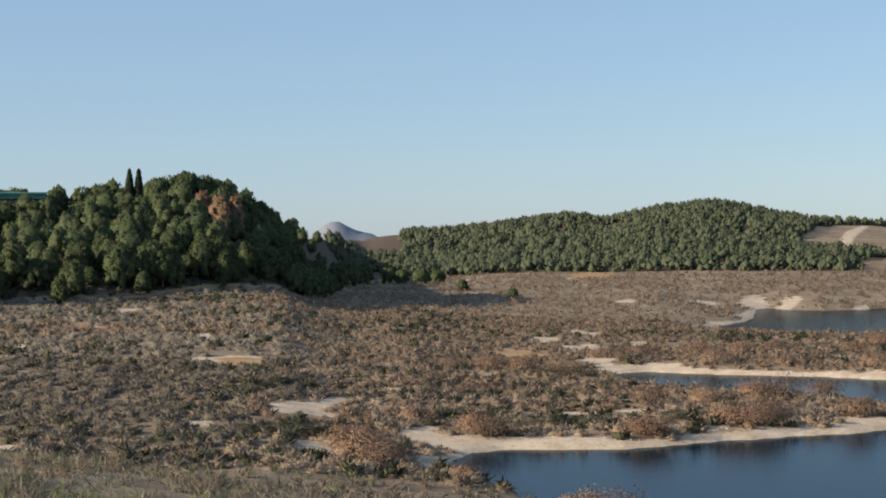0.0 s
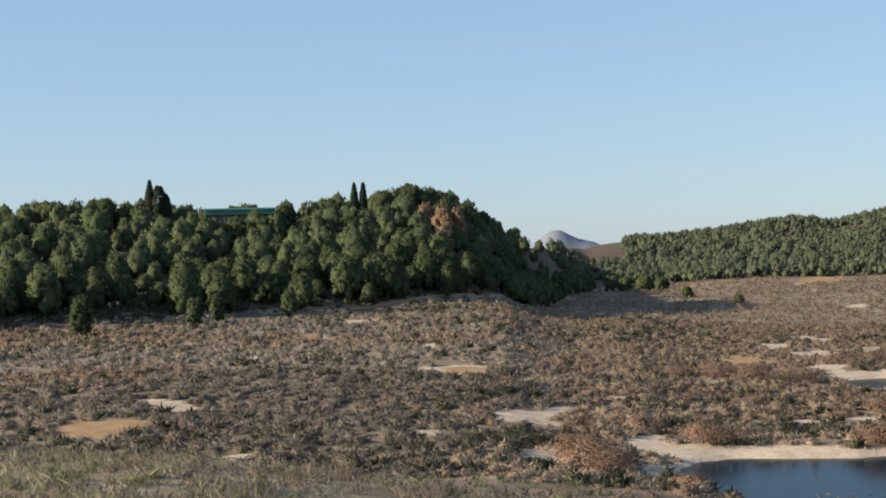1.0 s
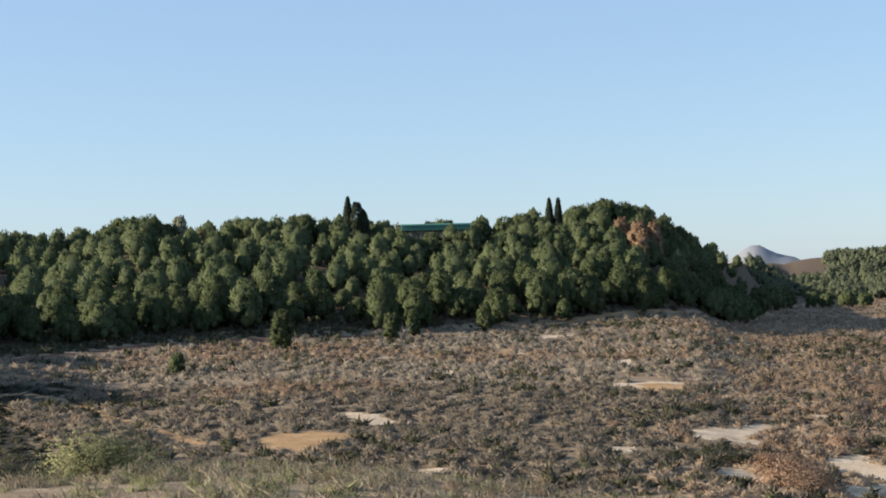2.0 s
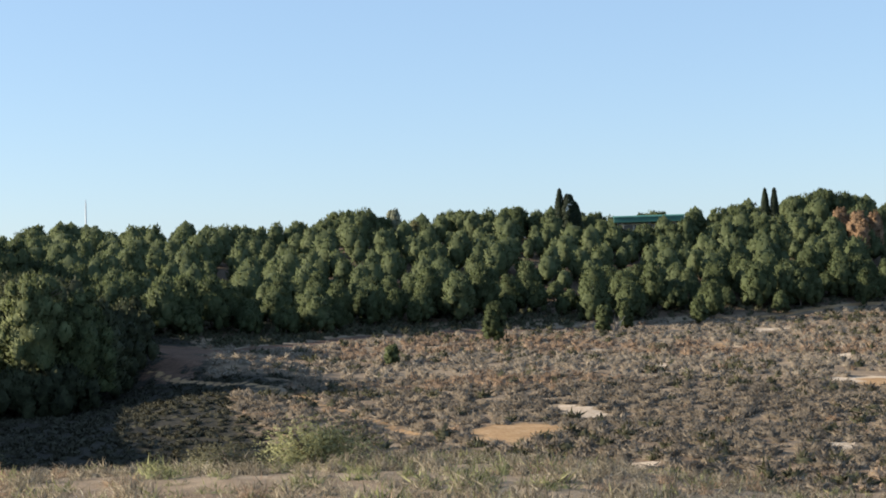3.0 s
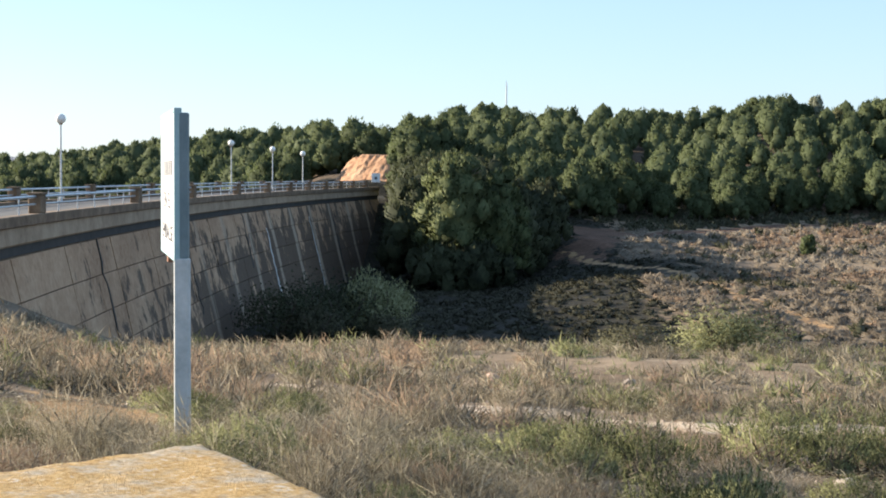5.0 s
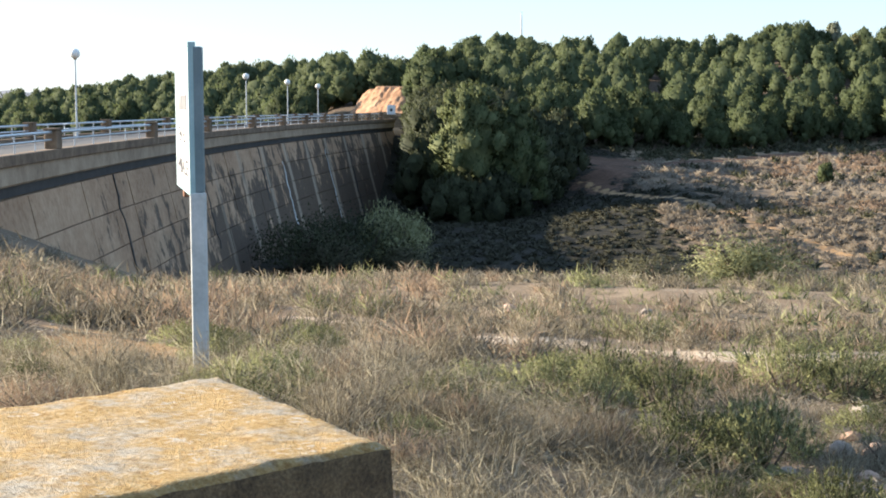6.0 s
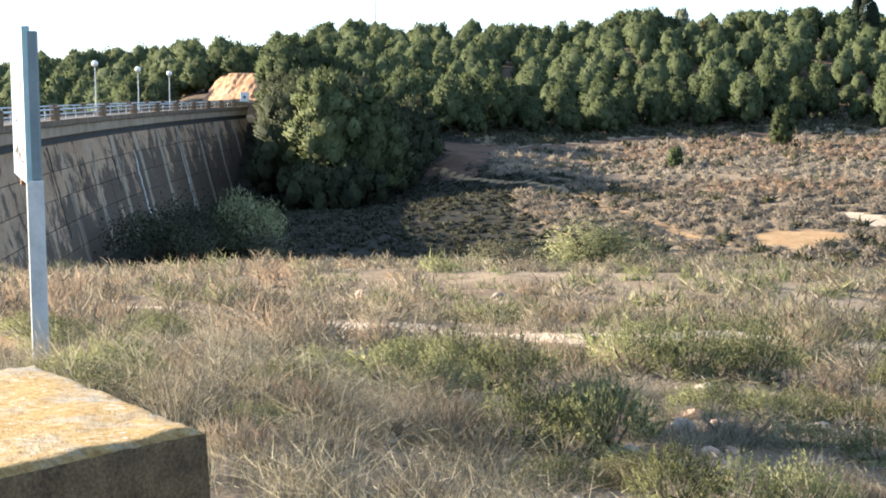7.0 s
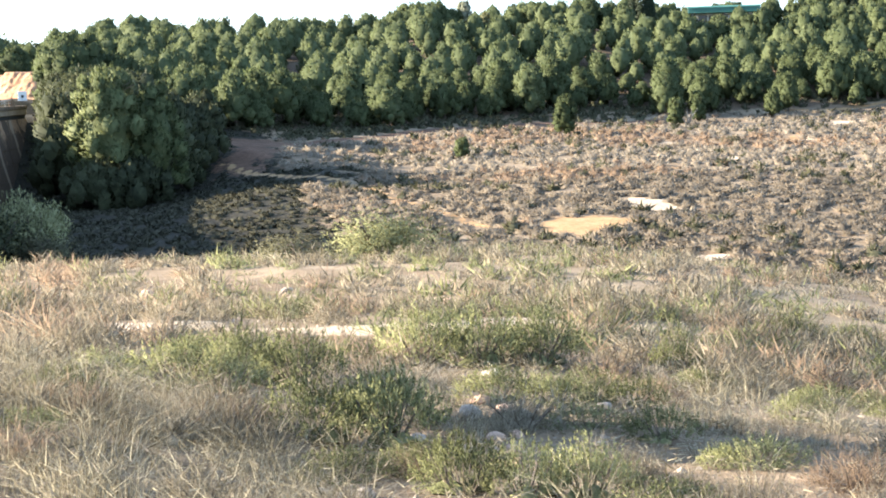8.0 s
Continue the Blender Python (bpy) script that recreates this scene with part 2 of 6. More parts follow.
SKYLINE = [(-180, 1.2), (-20, 0.9), (-16, 0.98), (-14, 1.2), (-12, 1.55), (-11, 1.75), (-9.7, 1.95), (-8, 1.75), (-6, 1.4), (-4.5, 1.6), (-2, 1.35), (0, 1.2), (2, 0.95), (3.0, 0.75), (4.0, 0.9), (4.7, 1.15), (5.5, 1.4),
           (6.5, 1.8), (7.2, 2.3), (8, 2.65), (9.2, 2.95), (10.5, 2.75), (12, 2.5), (14, 2.35), (17.6, 2.35), (20.4, 2.6), (22.4, 2.5), (24.5, 2.2), (26.4, 2.5), (28, 2.2), (30, 1.98), (33, 2.1),
           (37.9, 2.1), (40, 1.7), (43.5, 1.5), (46, 1.25), (50, 0.9), (52, 0.5), (54, 0.15), (60, 0.0), (180, 1.2)]
CROWN = [(-180, 6), (-20, 0), (-15, 0.4), (-12.5, 2.8), (0, 3.4), (2.5, 1.6), (4, 3), (6, 3.8), (8, 3.4), (40, 3.4), (42, 3.8), (50, 5.0), (60, 5), (180, 6)]

# shores, as plan outlines
NEAR_POND = [(0.3, 98.9), (1.6, 103.0), (4.2, 103.8), (8.0, 103.6), (11.8, 103.8), (15.8, 105.3), (20.1, 107.9), (24.3, 109.6), (28.8, 111.3), (32.0, 113.2), (46, 117), (62, 108), (60, 72), (30, 64), (10, 72), (4.6, 82.5), (3.4, 85.7), (1.6, 90.1), (0.4, 96.2)]
CHANNEL = [(15.6, 168.5), (22.7, 171.0), (31.0, 165.5), (39.3, 162.2), (44.8, 157.1), (64, 150), (64, 124), (38.3, 128.6), (34, 139), (27.9, 141.1), (21.7, 148.7), (18.7, 163)]
LAKE = [(45, 268), (45.4, 252.4), (54.1, 238.5), (67.0, 236.1), (112, 236), (150, 330), (101.9, 355.9), (82.5, 340), (73.5, 364), (67, 335), (59.2, 300.0), (52, 283)]


def inside(poly, x, y):
    """Signed distance to an outline: positive within it."""
    best, odd = np.full(np.shape(x), 1e9), np.zeros(np.shape(x), bool)
    for (x0, y0), (x1, y1) in zip(poly, poly[1:] + poly[:1]):
        dx, dy = x1 - x0, y1 - y0
        k = np.clip(((x - x0) * dx + (y - y0) * dy) / (dx * dx + dy * dy), 0, 1)
        best = np.minimum(best, np.hypot(x - x0 - k * dx, y - y0 - k * dy))
        if dy:
            odd ^= ((y0 > y) != (y1 > y)) & (x < x0 + (y - y0) * dx / dy)
    return np.where(odd, best, -best)


def along(line, x, y):
    best = np.full(np.shape(x), 1e9)
    for (x0, y0), (x1, y1) in zip(line, line[1:]):
        dx, dy = x1 - x0, y1 - y0
        k = np.clip(((x - x0) * dx + (y - y0) * dy) / (dx * dx + dy * dy), 0, 1)
        best = np.minimum(best, np.hypot(x - x0 - k * dx, y - y0 - k * dy))
    return best


def flooded(x, y):
    d = np.maximum(np.maximum(inside(NEAR_POND, x, y), inside(CHANNEL, x, y)), inside(LAKE, x, y))
    return d + 0.5 * wave(x, y, 4.0, 3) + 0.25 * wave(x, y, 1.3, 4)


def profile(az, r):
    dip = np.tan(np.radians(table(az, BANK_DIP)))
    rv, zv, rf, zf, rt = (table(az, t) for t in (VALLEY_R, VALLEY_Z, FOOT_R, FOOT_Z, TOP_R))
    zt = EYE_Z + rt * np.tan(np.radians(table(az, SKYLINE))) - table(az, CROWN)
    z8 = np.interp(az, [-180, -30, 10, 30, 41, 60], [11.5, 10.6, 10.85, 11.05, 11.42, 11.5])
    rs = [np.zeros_like(az), np.full_like(az, 8.0), np.full_like(az, 34.0), rv, rf, rt, rt * 1.5, np.full_like(az, 2400.0), np.full_like(az, 2750.0), np.full_like(az, 3250.0), np.full_like(az, 3800.0), np.full_like(az, 9000.0)]
    far_peak = EYE_Z + 3000 * np.tan(np.radians(0.55 + 0.6 * np.exp(-((az - 4.1) / 0.75) ** 2) + 0.1 * wave(az, az * 0, 0.4, 61) + 0.25 * np.exp(-((az - 3.0) / 1.2) ** 2)))
    zs = [np.full_like(az, 11.5), z8, EYE_Z - 34 * dip, zv, zf, zt, np.minimum(zt * 0.7, 12.0), np.full_like(az, 10.0), far_peak, far_peak, np.full_like(az, 20.0), np.full_like(az, -20.0)]
    z = zs[-1].copy()
    for k in range(len(rs) - 2, -1, -1):
        u = np.clip((r - rs[k]) / (rs[k + 1] - rs[k]), 0, 1)
        if k == 3:
            u = u ** np.interp(az, [-5, 1], [3.0, 1.0])
        if k >= 4:
            u = u * u * (3 - 2 * u) * 0.4 + u * 0.6
        z = np.where(r < rs[k + 1], zs[k] * (1 - u) + zs[k + 1] * u, z)
    return z


def height(x, y):
    x, y = np.asarray(x, float), np.asarray(y, float)
    az, r = np.degrees(np.arctan2(-x, y)), np.hypot(x, y)
    z = sum(w * profile(az, r * k) for k, w in ((0.93, 0.15), (0.97, 0.2), (1.0, 0.3), (1.03, 0.2), (1.07, 0.15)))
    rough = np.clip((r - 4) / 20, 0.15, 1)
    z = z + rough * (0.28 * wave(x, y, 14, 1) + 0.13 * wave(x, y, 4.5, 2)) + 0.05 * wave(x, y, 1.1, 5)
    z = z + np.clip((r - 260) / 300, 0, 1) * 1.6 * wave(x, y, 60, 6)
    # the reservoir floor stays low along the dam
    s, out = (x + 44.7) * -0.578 + (y - 32.5) * 0.816, (x + 44.7) * 0.816 + (y - 32.5) * 0.578
    floor_z = 2.2 + 7.5 * np.clip((22 - s) / 30, 0, 1) ** 1.5 + 8.0 * np.clip((s - 108) / 24, 0, 1) ** 1.5 + 7.0 * np.clip((out - 8) / 45, 0, 1) ** 1.5
    z = np.where((out > -9) & (out < 53) & (s > -8) & (s < 150), np.minimum(z, floor_z + 0.2 * wave(x, y, 6, 9)), z)
    z = z - 6.0 * np.clip((-out - 9) / 14, 0, 1) * np.clip((300 - r) / 90, 0, 1) * np.clip((az - 42.6) / 1.5, 0, 1) * (az < 75)
    wet = flooded(x, y)
    basin = (x > -25) & (x < 190) & (y > 55) & (y < 430)
    dry = np.maximum(z, 0.16 + np.clip(-wet, 0, 8) * 0.05)
    bed = np.maximum(-1.2, -wet * 0.35 - 0.03)
    strand = 0.14 + np.clip(-wet, 0, 200) * 0.12 + 0.06 * wave(x, y, 2.0, 8)
    return np.where(basin & (wet > 0), np.minimum(bed, z), np.where(basin, np.minimum(dry, strand), z))
# TERRAIN-END

# bare patches as plan ellipses (x, y, half length, half width, turn in degrees) and trodden paths as plan lines
SANDS = [(-19.8, 149.7, 2.5, 2.8, 8), (-4.6, 132.4, 1.2, 1.8, 2), (-15.9, 102.8, 0.8, 2.0, 9), (-7.5, 97.7, 1.4, 2.2, 4), (-0.8, 106.5, 3.0, 3.6, 0), (19.2, 235.2, 1.7, 7.0, -5), (21.9, 230.0, 1.4, 6.0, -5),
         (18.6, 201.1, 2.8, 7.0, -5), (13.6, 215.1, 2.3, 4.5, -4), (17.5, 178.5, 1.8, 4.0, -5), (26.1, 208.9, 1.1, 3.8, -7), (46.0, 262.0, 4.5, 14.0, -10), (74.7, 374.0, 3.0, 8.0, -11), (82.1, 366.0, 4.0, 10.0, -13),
         (40.0, 339.1, 2.4, 9.7, -7), (60.7, 359.4, 4.0, 9.0, -10), (-10.1, 114.6, 2.5, 3.5, 5), (-27.3, 91.5, 1.9, 1.6, 17), (-39.0, 117.2, 2.2, 3.0, 18), (-42.4, 157.9, 1.2, 2.8, 15), (-26.6, 174.0, 0.8, 4.2, 9)]
CLAYS = [(9.5, 188.3, 3.4, 7.0, -3), (46.1, 470.0, 7.8, 16.0, -6), (-39.4, 103.2, 3.6, 4.2, 21), (-19.3, 147.8, 2.2, 3.2, 7), (-44.6, 190.9, 1.1, 3.5, 13), (-9.9, 7.9, 0.6, 1.0, 52), (-11.2, 9.2, 0.45, 0.9, 52)]
SAND_PATHS = [([(-11.8, 111.4), (-9.6, 117.1), (-8.1, 123.7)], 0.9), ([(9.4, 121.6), (13.2, 121.8), (16.9, 121.8)], 0.8), ([(4.0, 428.0), (11.1, 462.0), (24.2, 470.0)], 2.2), ([(34.2, 440.0), (47.7, 480.0)], 2.4),
              ([(58.7, 478.0), (73.5, 482.0), (84.0, 475.0)], 2.2), ([(149.9, 577.4), (158.0, 613.0), (178.1, 676.4), (199.5, 737.0)], 2.6), ([(-13.5, 13.0), (-10.5, 13.5), (-9.8, 14.5), (-8.0, 14.7), (-7.4, 15.2), (-7.0, 17.0), (-5.5, 18.2)], 0.3)]
CLAY_PATHS = [([(-59.4, 236.1), (-51.0, 241.4), (-44.2, 251.3), (-36.2, 260.9), (-28.4, 274.8)], 0.75),
              ([(-92.9, 139.4), (-83.4, 133.4), (-75.8, 126.0), (-65.9, 121.0), (-55.1, 110.0), (-45.3, 100.8)], 0.52)]
EARTHS = [(-92.0, 143.0, 4.0, 9.0, 33), (-98.0, 152.0, 4.0, 6.0, 33)]
EARTH_PATHS = [([(-101.6, 147.6), (-97.1, 149.4), (-92.5, 153.0), (-90.9, 166.0), (-89.3, 183.4), (-82.2, 201.0), (-70.0, 216.0)], 1.6)]


def patch_field(x, y, spots, lines, width):
    f = np.zeros(np.shape(x))
    for cx, cy, a, b, turn in spots:
        c, s = math.cos(radians(turn)), math.sin(radians(turn))
        u, v = ((x - cx) * c + (y - cy) * s) / a, ((y - cy) * c - (x - cx) * s) / b
        f = np.maximum(f, np.clip(1.5 - np.hypot(u, v) + 0.55 * wave(x, y, 0.35 * (a + b), 71) + 0.35 * wave(x, y, 1.3, 72), 0, 1) * (np.hypot(u, v) < 2.2))
    for line, w in lines:
        f = np.maximum(f, np.clip(1.5 - along(line, x, y) / w, 0, 1))
    return f


def sand_field(x, y):
    f = patch_field(x, y, SANDS, SAND_PATHS, 1)
    wet = flooded(x, y)
    shore = np.clip(1.3 - np.abs(wet) / (3.4 + 2.4 * wave(x, y, 6.0, 56)) + 0.3 * wave(x, y, 1.8, 57), 0, 1) * ((x > -4) & (y > 94))
    # small bare spots all over the flat
    spots = np.clip((wave(x, y, 7.0, 51) + 0.7 * wave(x, y, 2.6, 52) - 0.98) * 2.2, 0, 0.9) * ((y > 84) & (y < 420) & (x > -75) & (in_dam(x, y) > 42))
    bank = np.clip((wave(x, y, 1.7, 53) + 0.6 * wave(x, y, 0.6, 54) - 0.1) * 1.4, 0, 0.2) * (np.hypot(x, y) < 34)
    return np.maximum(np.maximum(f, shore), np.maximum(spots, bank * 0.999))


def clay_field(x, y):
    return patch_field(x, y, CLAYS, CLAY_PATHS, 1)


def earth_field(x, y):
    return patch_field(x, y, EARTHS, EARTH_PATHS, 1)


def foot_of(x, y):
    """Metres beyond the foot of the hills (negative on the valley floor)."""
    az, r = np.degrees(np.arctan2(-x, y)), np.hypot(x, y)
    return r - table(az, FOOT_R)


def in_dam(x, y):
    """Metres to the reservoir side of the dam's crest line."""
    d = Vector((-72.7, 102.7)).normalized()
    return (x + 44.7) * d[1] - (y - 32.5) * d[0]


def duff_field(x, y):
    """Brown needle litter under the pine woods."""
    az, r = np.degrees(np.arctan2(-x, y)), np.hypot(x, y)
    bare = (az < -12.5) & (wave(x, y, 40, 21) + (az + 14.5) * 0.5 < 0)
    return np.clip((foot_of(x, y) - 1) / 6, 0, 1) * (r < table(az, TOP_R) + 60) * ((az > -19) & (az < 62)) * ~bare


def cast_shade_field(x, y):
    """Where soil and scrub are blackened for the dam's and abutment trees' shade."""
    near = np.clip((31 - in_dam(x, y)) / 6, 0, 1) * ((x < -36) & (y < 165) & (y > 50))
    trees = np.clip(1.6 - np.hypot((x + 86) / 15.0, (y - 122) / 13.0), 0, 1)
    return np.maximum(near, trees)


def build_ground():
    fine = np.arange(-19, 60, 0.3)
    az = np.concatenate([fine, np.arange(60.2, 340, 4.0)])
    r = np.concatenate([[0.0005, 0.4, 1.5, 3.0, 4.5], np.geomspace(6, 60, 105), np.arange(61.2, 300, 1.5), np.geomspace(302, 8800, 75)])
    A, Rr = np.meshgrid(np.radians(az), r)
    X, Y = -np.sin(A) * Rr, np.cos(A) * Rr
    Z = height(X, Y)
    n, k = len(r), len(az)
    i, j = np.meshgrid(np.arange(n - 1), np.arange(k), indexing="ij")
    j2 = (j + 1) % k
    faces = np.stack([i * k + j, i * k + j2, (i + 1) * k + j2, (i + 1) * k + j], -1).reshape(-1, 4)[:, ::-1]
    verts = np.stack([X, Y, Z], -1).reshape(-1, 3)
    me = mesh_data("ground", verts, faces, GROUND, smooth=True)
    for name, f in (("sand", sand_field), ("clay", clay_field), ("earth", earth_field), ("duff", duff_field), ("cast_shade", cast_shade_field), ("far_haze", lambda x, y: np.clip((np.hypot(x, y) - 1500) / 300, 0, 1))):
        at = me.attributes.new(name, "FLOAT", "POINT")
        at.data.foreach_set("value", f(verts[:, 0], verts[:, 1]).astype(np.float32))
    return tagged(new("ground", me), "dry grey-brown scrubland ground with pale sandy patches", "ground", kind="structure")


build_ground()
wb = bmesh.new()
wv = [wb.verts.new(p) for p in ((-3, 60, 0), (190, 60, 0), (190, 420, 0), (30, 420, 0), (-3, 180, 0))]
wb.faces.new(wv)
tagged(part("water", wb, WATER), "calm dark blue reservoir water with small ripples", "water", kind="structure")

# ================= plants =================


def leaves(rng, centres, normals, size, slim=0.45, jitter=0.5):
    """One small triangle at every centre, facing roughly along its normal."""
    n = len(centres)
    nn = normals + jitter * rng.normal(size=(n, 3))
    nn /= np.linalg.norm(nn, axis=1)[:, None] + 1e-9
    t = np.cross(nn, rng.normal(size=(n, 3)))
    t /= np.linalg.norm(t, axis=1)[:, None] + 1e-9
    b = np.cross(nn, t)
    s = size * (0.6 + 0.8 * rng.rand(n))[:, None]
    v = np.stack([centres - t * s * slim - b * s * 0.4, centres + t * s * slim - b * s * 0.4, centres + b * s * 0.8], 1)
    return v.reshape(-1, 3)


def tufts(rng, centres, normals, size, slim=0.2, jitter=0.45):
    """One slim triangle at every centre, pointing roughly along its normal."""
    n = len(centres)
    b = normals / (np.linalg.norm(normals, axis=1)[:, None] + 1e-9) + jitter * rng.normal(size=(n, 3))
    b /= np.linalg.norm(b, axis=1)[:, None] + 1e-9
    t = np.cross(b, rng.normal(size=(n, 3)))
    t /= np.linalg.norm(t, axis=1)[:, None] + 1e-9
    s = size * (0.6 + 0.8 * rng.rand(n))[:, None]
    return np.stack([centres - t * s * slim, centres + t * s * slim, centres + b * s], 1).reshape(-1, 3)


def softened(v, clump, clump_rad, plant_c, plant_r, mix_up=0.25):
    """Places with normals that follow the clump and the whole plant."""
    n = (v - clump) / clump_rad + 0.8 * (v - plant_c) / plant_r + [0, 0, mix_up]
    n /= np.linalg.norm(n, axis=1)[:, None] + 1e-9
    return np.concatenate([v, n], 1)


def ball_points(rng, n, squash=1.0, low=-0.35):
    p = rng.normal(size=(n * 2, 3))
    p /= np.linalg.norm(p, axis=1)[:, None]
    p = p[p[:, 2] > low][:n]
    return p * [1, 1, squash]


OCTA = np.array([(1, 0, 0), (0, 1, 0), (-1, 0, 0), (0, -1, 0), (0, 0, 1), (0, 0, -1)], float)
OCTA_F = np.array([(0, 1, 4), (1, 2, 4), (2, 3, 4), (3, 0, 4), (1, 0, 5), (2, 1, 5), (3, 2, 5), (0, 3, 5)])


def split_octa():
    """An octahedron with every face cut in four, on the unit ball."""
    tris = []
    for f in OCTA_F:
        a, b, c = OCTA[f]
        ab, bc, ca = ((p + q) / np.linalg.norm(p + q) for p, q in ((a, b), (b, c), (c, a)))
        tris += [(a, ab, ca), (ab, b, bc), (ca, bc, c), (ab, bc, ca)]
    return np.array(tris).reshape(-1, 3)


BALL = split_octa()
DOME = BALL[np.repeat(BALL.reshape(-1, 3, 3)[:, :, 2].min(1) > -0.1, 3)]


def lump(rng, shape, centre, size, rough=0.16):
    """A rounded uneven mass of foliage with soft normals."""
    o = rng.rand(3) * 6.283
    bend = 1 + rough * (np.sin(shape[:, 0] * 3.1 + o[0]) + np.sin(shape[:, 1] * 3.7 + o[1]) + np.sin(shape[:, 2] * 3.3 + o[2])) / 1.8
    return shape * bend[:, None] * size + centre


def core(rng, centre, rad):
    """A rough dense heart for a clump of leaves."""
    a = rng.rand() * 6.283
    o = OCTA * (0.75 + 0.5 * rng.rand(6))[:, None] * rad
    o = np.stack([o[:, 0] * math.cos(a) - o[:, 1] * math.sin(a), o[:, 0] * math.sin(a) + o[:, 1] * math.cos(a), o[:, 2]], -1)
    v = (o + centre)[OCTA_F].reshape(-1, 3)
    v[:, 2] = np.maximum(v[:, 2], 0.0)
    return v


def shrub_verts(rng, tris, clumps=5, leaf=0.2, spread=0.45, tall=0.8, dense=True):
    """A shrub about one metre across, standing at the origin: several leafy domes."""
    out = []
    for k in range(clumps):
        a, d = rng.rand() * 6.283, spread * math.sqrt(rng.rand())
        rad = 0.26 + 0.22 * rng.rand()
        c = np.array([math.cos(a) * d, math.sin(a) * d, tall * (0.22 + 0.38 * rng.rand()) * (1 - 0.6 * d)])
        p = ball_points(rng, max(3, tris // clumps), 1.0, -0.3)
        q = c + p * rad * (0.70 + 0.5 * rng.rand(len(p)))[:, None]
        q[:, 2] = np.maximum(q[:, 2], 0.03)
        h = int(len(q) * 0.65)
        v = [leaves(rng, q[:h], p[:h] + [0, 0, 0.3], leaf, 0.40, 0.4), tufts(rng, q[h:] - p[h:] * 0.05, p[h:] + [0, 0, 0.6], leaf * 1.5, 0.26, 0.4)]
        if dense:
            v.append(core(rng, c, rad * 0.7))
        out.append(softened(np.concatenate(v), c, rad, np.array([0, 0, tall * 0.15]), 0.6, 0.85))
    return np.concatenate(out)


def saltbush_verts(rng, lobes, tris, leaf, slim=0.17, body=0.72, inner=0.72):
    """A soft rounded shrub about one metre across: domes of fine upright twigs."""
    out, mid = [], np.array([0, 0, 0.05])
    for k in range(lobes):
        a, d = rng.rand() * 6.283, 0.0 if k == 0 else rng.uniform(0.18, 0.36)
        rad = rng.uniform(0.34, 0.42) if k == 0 else rng.uniform(0.2, 0.3)
        size = np.array([rad, rad, rad * rng.uniform(1.4, 2.1)])
        c = np.array([math.cos(a) * d, math.sin(a) * d, 0.0])
        v = lump(rng, DOME, c, size * body, 0.3)
        v[:, 2] = np.maximum(v[:, 2], -0.03)
        n = (v - c) / size + 0.4 * (v - mid) + [0, 0, 0.8]
        p = ball_points(rng, tris // lobes, 1.0, 0.05)
        q = c + p * size * (inner + (0.97 - inner) * rng.rand(len(p)))[:, None]
        t = tufts(rng, q - [0, 0, 0.06], p * 0.8 + [0, 0, 0.9], leaf, slim, 0.42)
        m = np.repeat(p + 0.3 * rng.normal(size=p.shape), 3, 0) + [0, 0, 0.9]
        v, n = np.concatenate([v, t]), np.concatenate([n, m])
        out.append(np.concatenate([v, n / (np.linalg.norm(n, axis=1)[:, None] + 1e-9)], 1))
    return np.concatenate(out)


def scatter_mesh(name, templates, places, mat, seed):
    """All plants of one sort joined: places hold x, y, z, width, height."""
    rng = np.random.RandomState(seed)
    blocks = []
    pick = rng.randint(len(templates), size=len(places))
    turn = rng.rand(len(places)) * 6.283
    for k, t in enumerate(templates):
        sel = np.where(pick == k)[0]
        if not len(sel):
            continue
        c, s = np.cos(turn[sel])[:, None], np.sin(turn[sel])[:, None]
        P = places[sel]
        x = (t[None, :, 0] * c - t[None, :, 1] * s) * P[:, 3:4] + P[:, 0:1]
        y = (t[None, :, 0] * s + t[None, :, 1] * c) * P[:, 3:4] + P[:, 1:2]
        z = t[None, :, 2] * P[:, 4:5] + P[:, 2:3]
        cols = [x, y, z]
        if t.shape[1] == 6:
            cols += [t[None, :, 3] * c - t[None, :, 4] * s, t[None, :, 3] * s + t[None, :, 4] * c, np.broadcast_to(t[None, :, 5], x.shape)]
        blocks.append(np.stack(cols, -1).reshape(-1, len(cols)))
    v = np.concatenate(blocks)
    return new(name, mesh_data(name, v, np.arange(len(v)).reshape(-1, 3), mat))


def strew(rng, az0, az1, r0, r1, gap, keep=None):
    """Random places in a sector, about gap metres apart."""
    n = int((r1 * r1 - r0 * r0) / 2 * radians(az1 - az0) / (gap * gap))
    a, r = np.radians(rng.uniform(az0, az1, n)), np.sqrt(rng.uniform(r0 * r0, r1 * r1, n))
    x, y = -np.sin(a) * r, np.cos(a) * r
    ok = (flooded(x, y) < -0.5) | (x < -4) | (y < 70)
    ok &= ((np.hypot(x, y) < 34) | (sand_field(x, y) < 0.42 + 0.3 * rng.rand(n))) & (clay_field(x, y) < 0.42 + 0.3 * rng.rand(n)) & (earth_field(x, y) < 0.35 + 0.4 * rng.rand(n))
    if r0 > 80:                                   # low cover only round the bare patches
        for d, lim in ((1.6, 0.55), (3.2, 0.9)):
            k = 1 + d / r
            for field in (patch_field(x * k, y * k, SANDS, SAND_PATHS, 1), clay_field(x * k, y * k), earth_field(x * k, y * k)):
                ok &= field < lim + 0.3 * rng.rand(n)
    if keep is not None:
        ok &= keep(x, y, rng)
    return x[ok], y[ok]


def plant(rng, x, y, w0, w1, tall, sink=0.03):
    w = rng.uniform(w0, w1, len(x))
    return np.stack([x, y, height(x, y) - sink, w, w * tall * rng.uniform(0.75, 1.25, len(x))], -1)


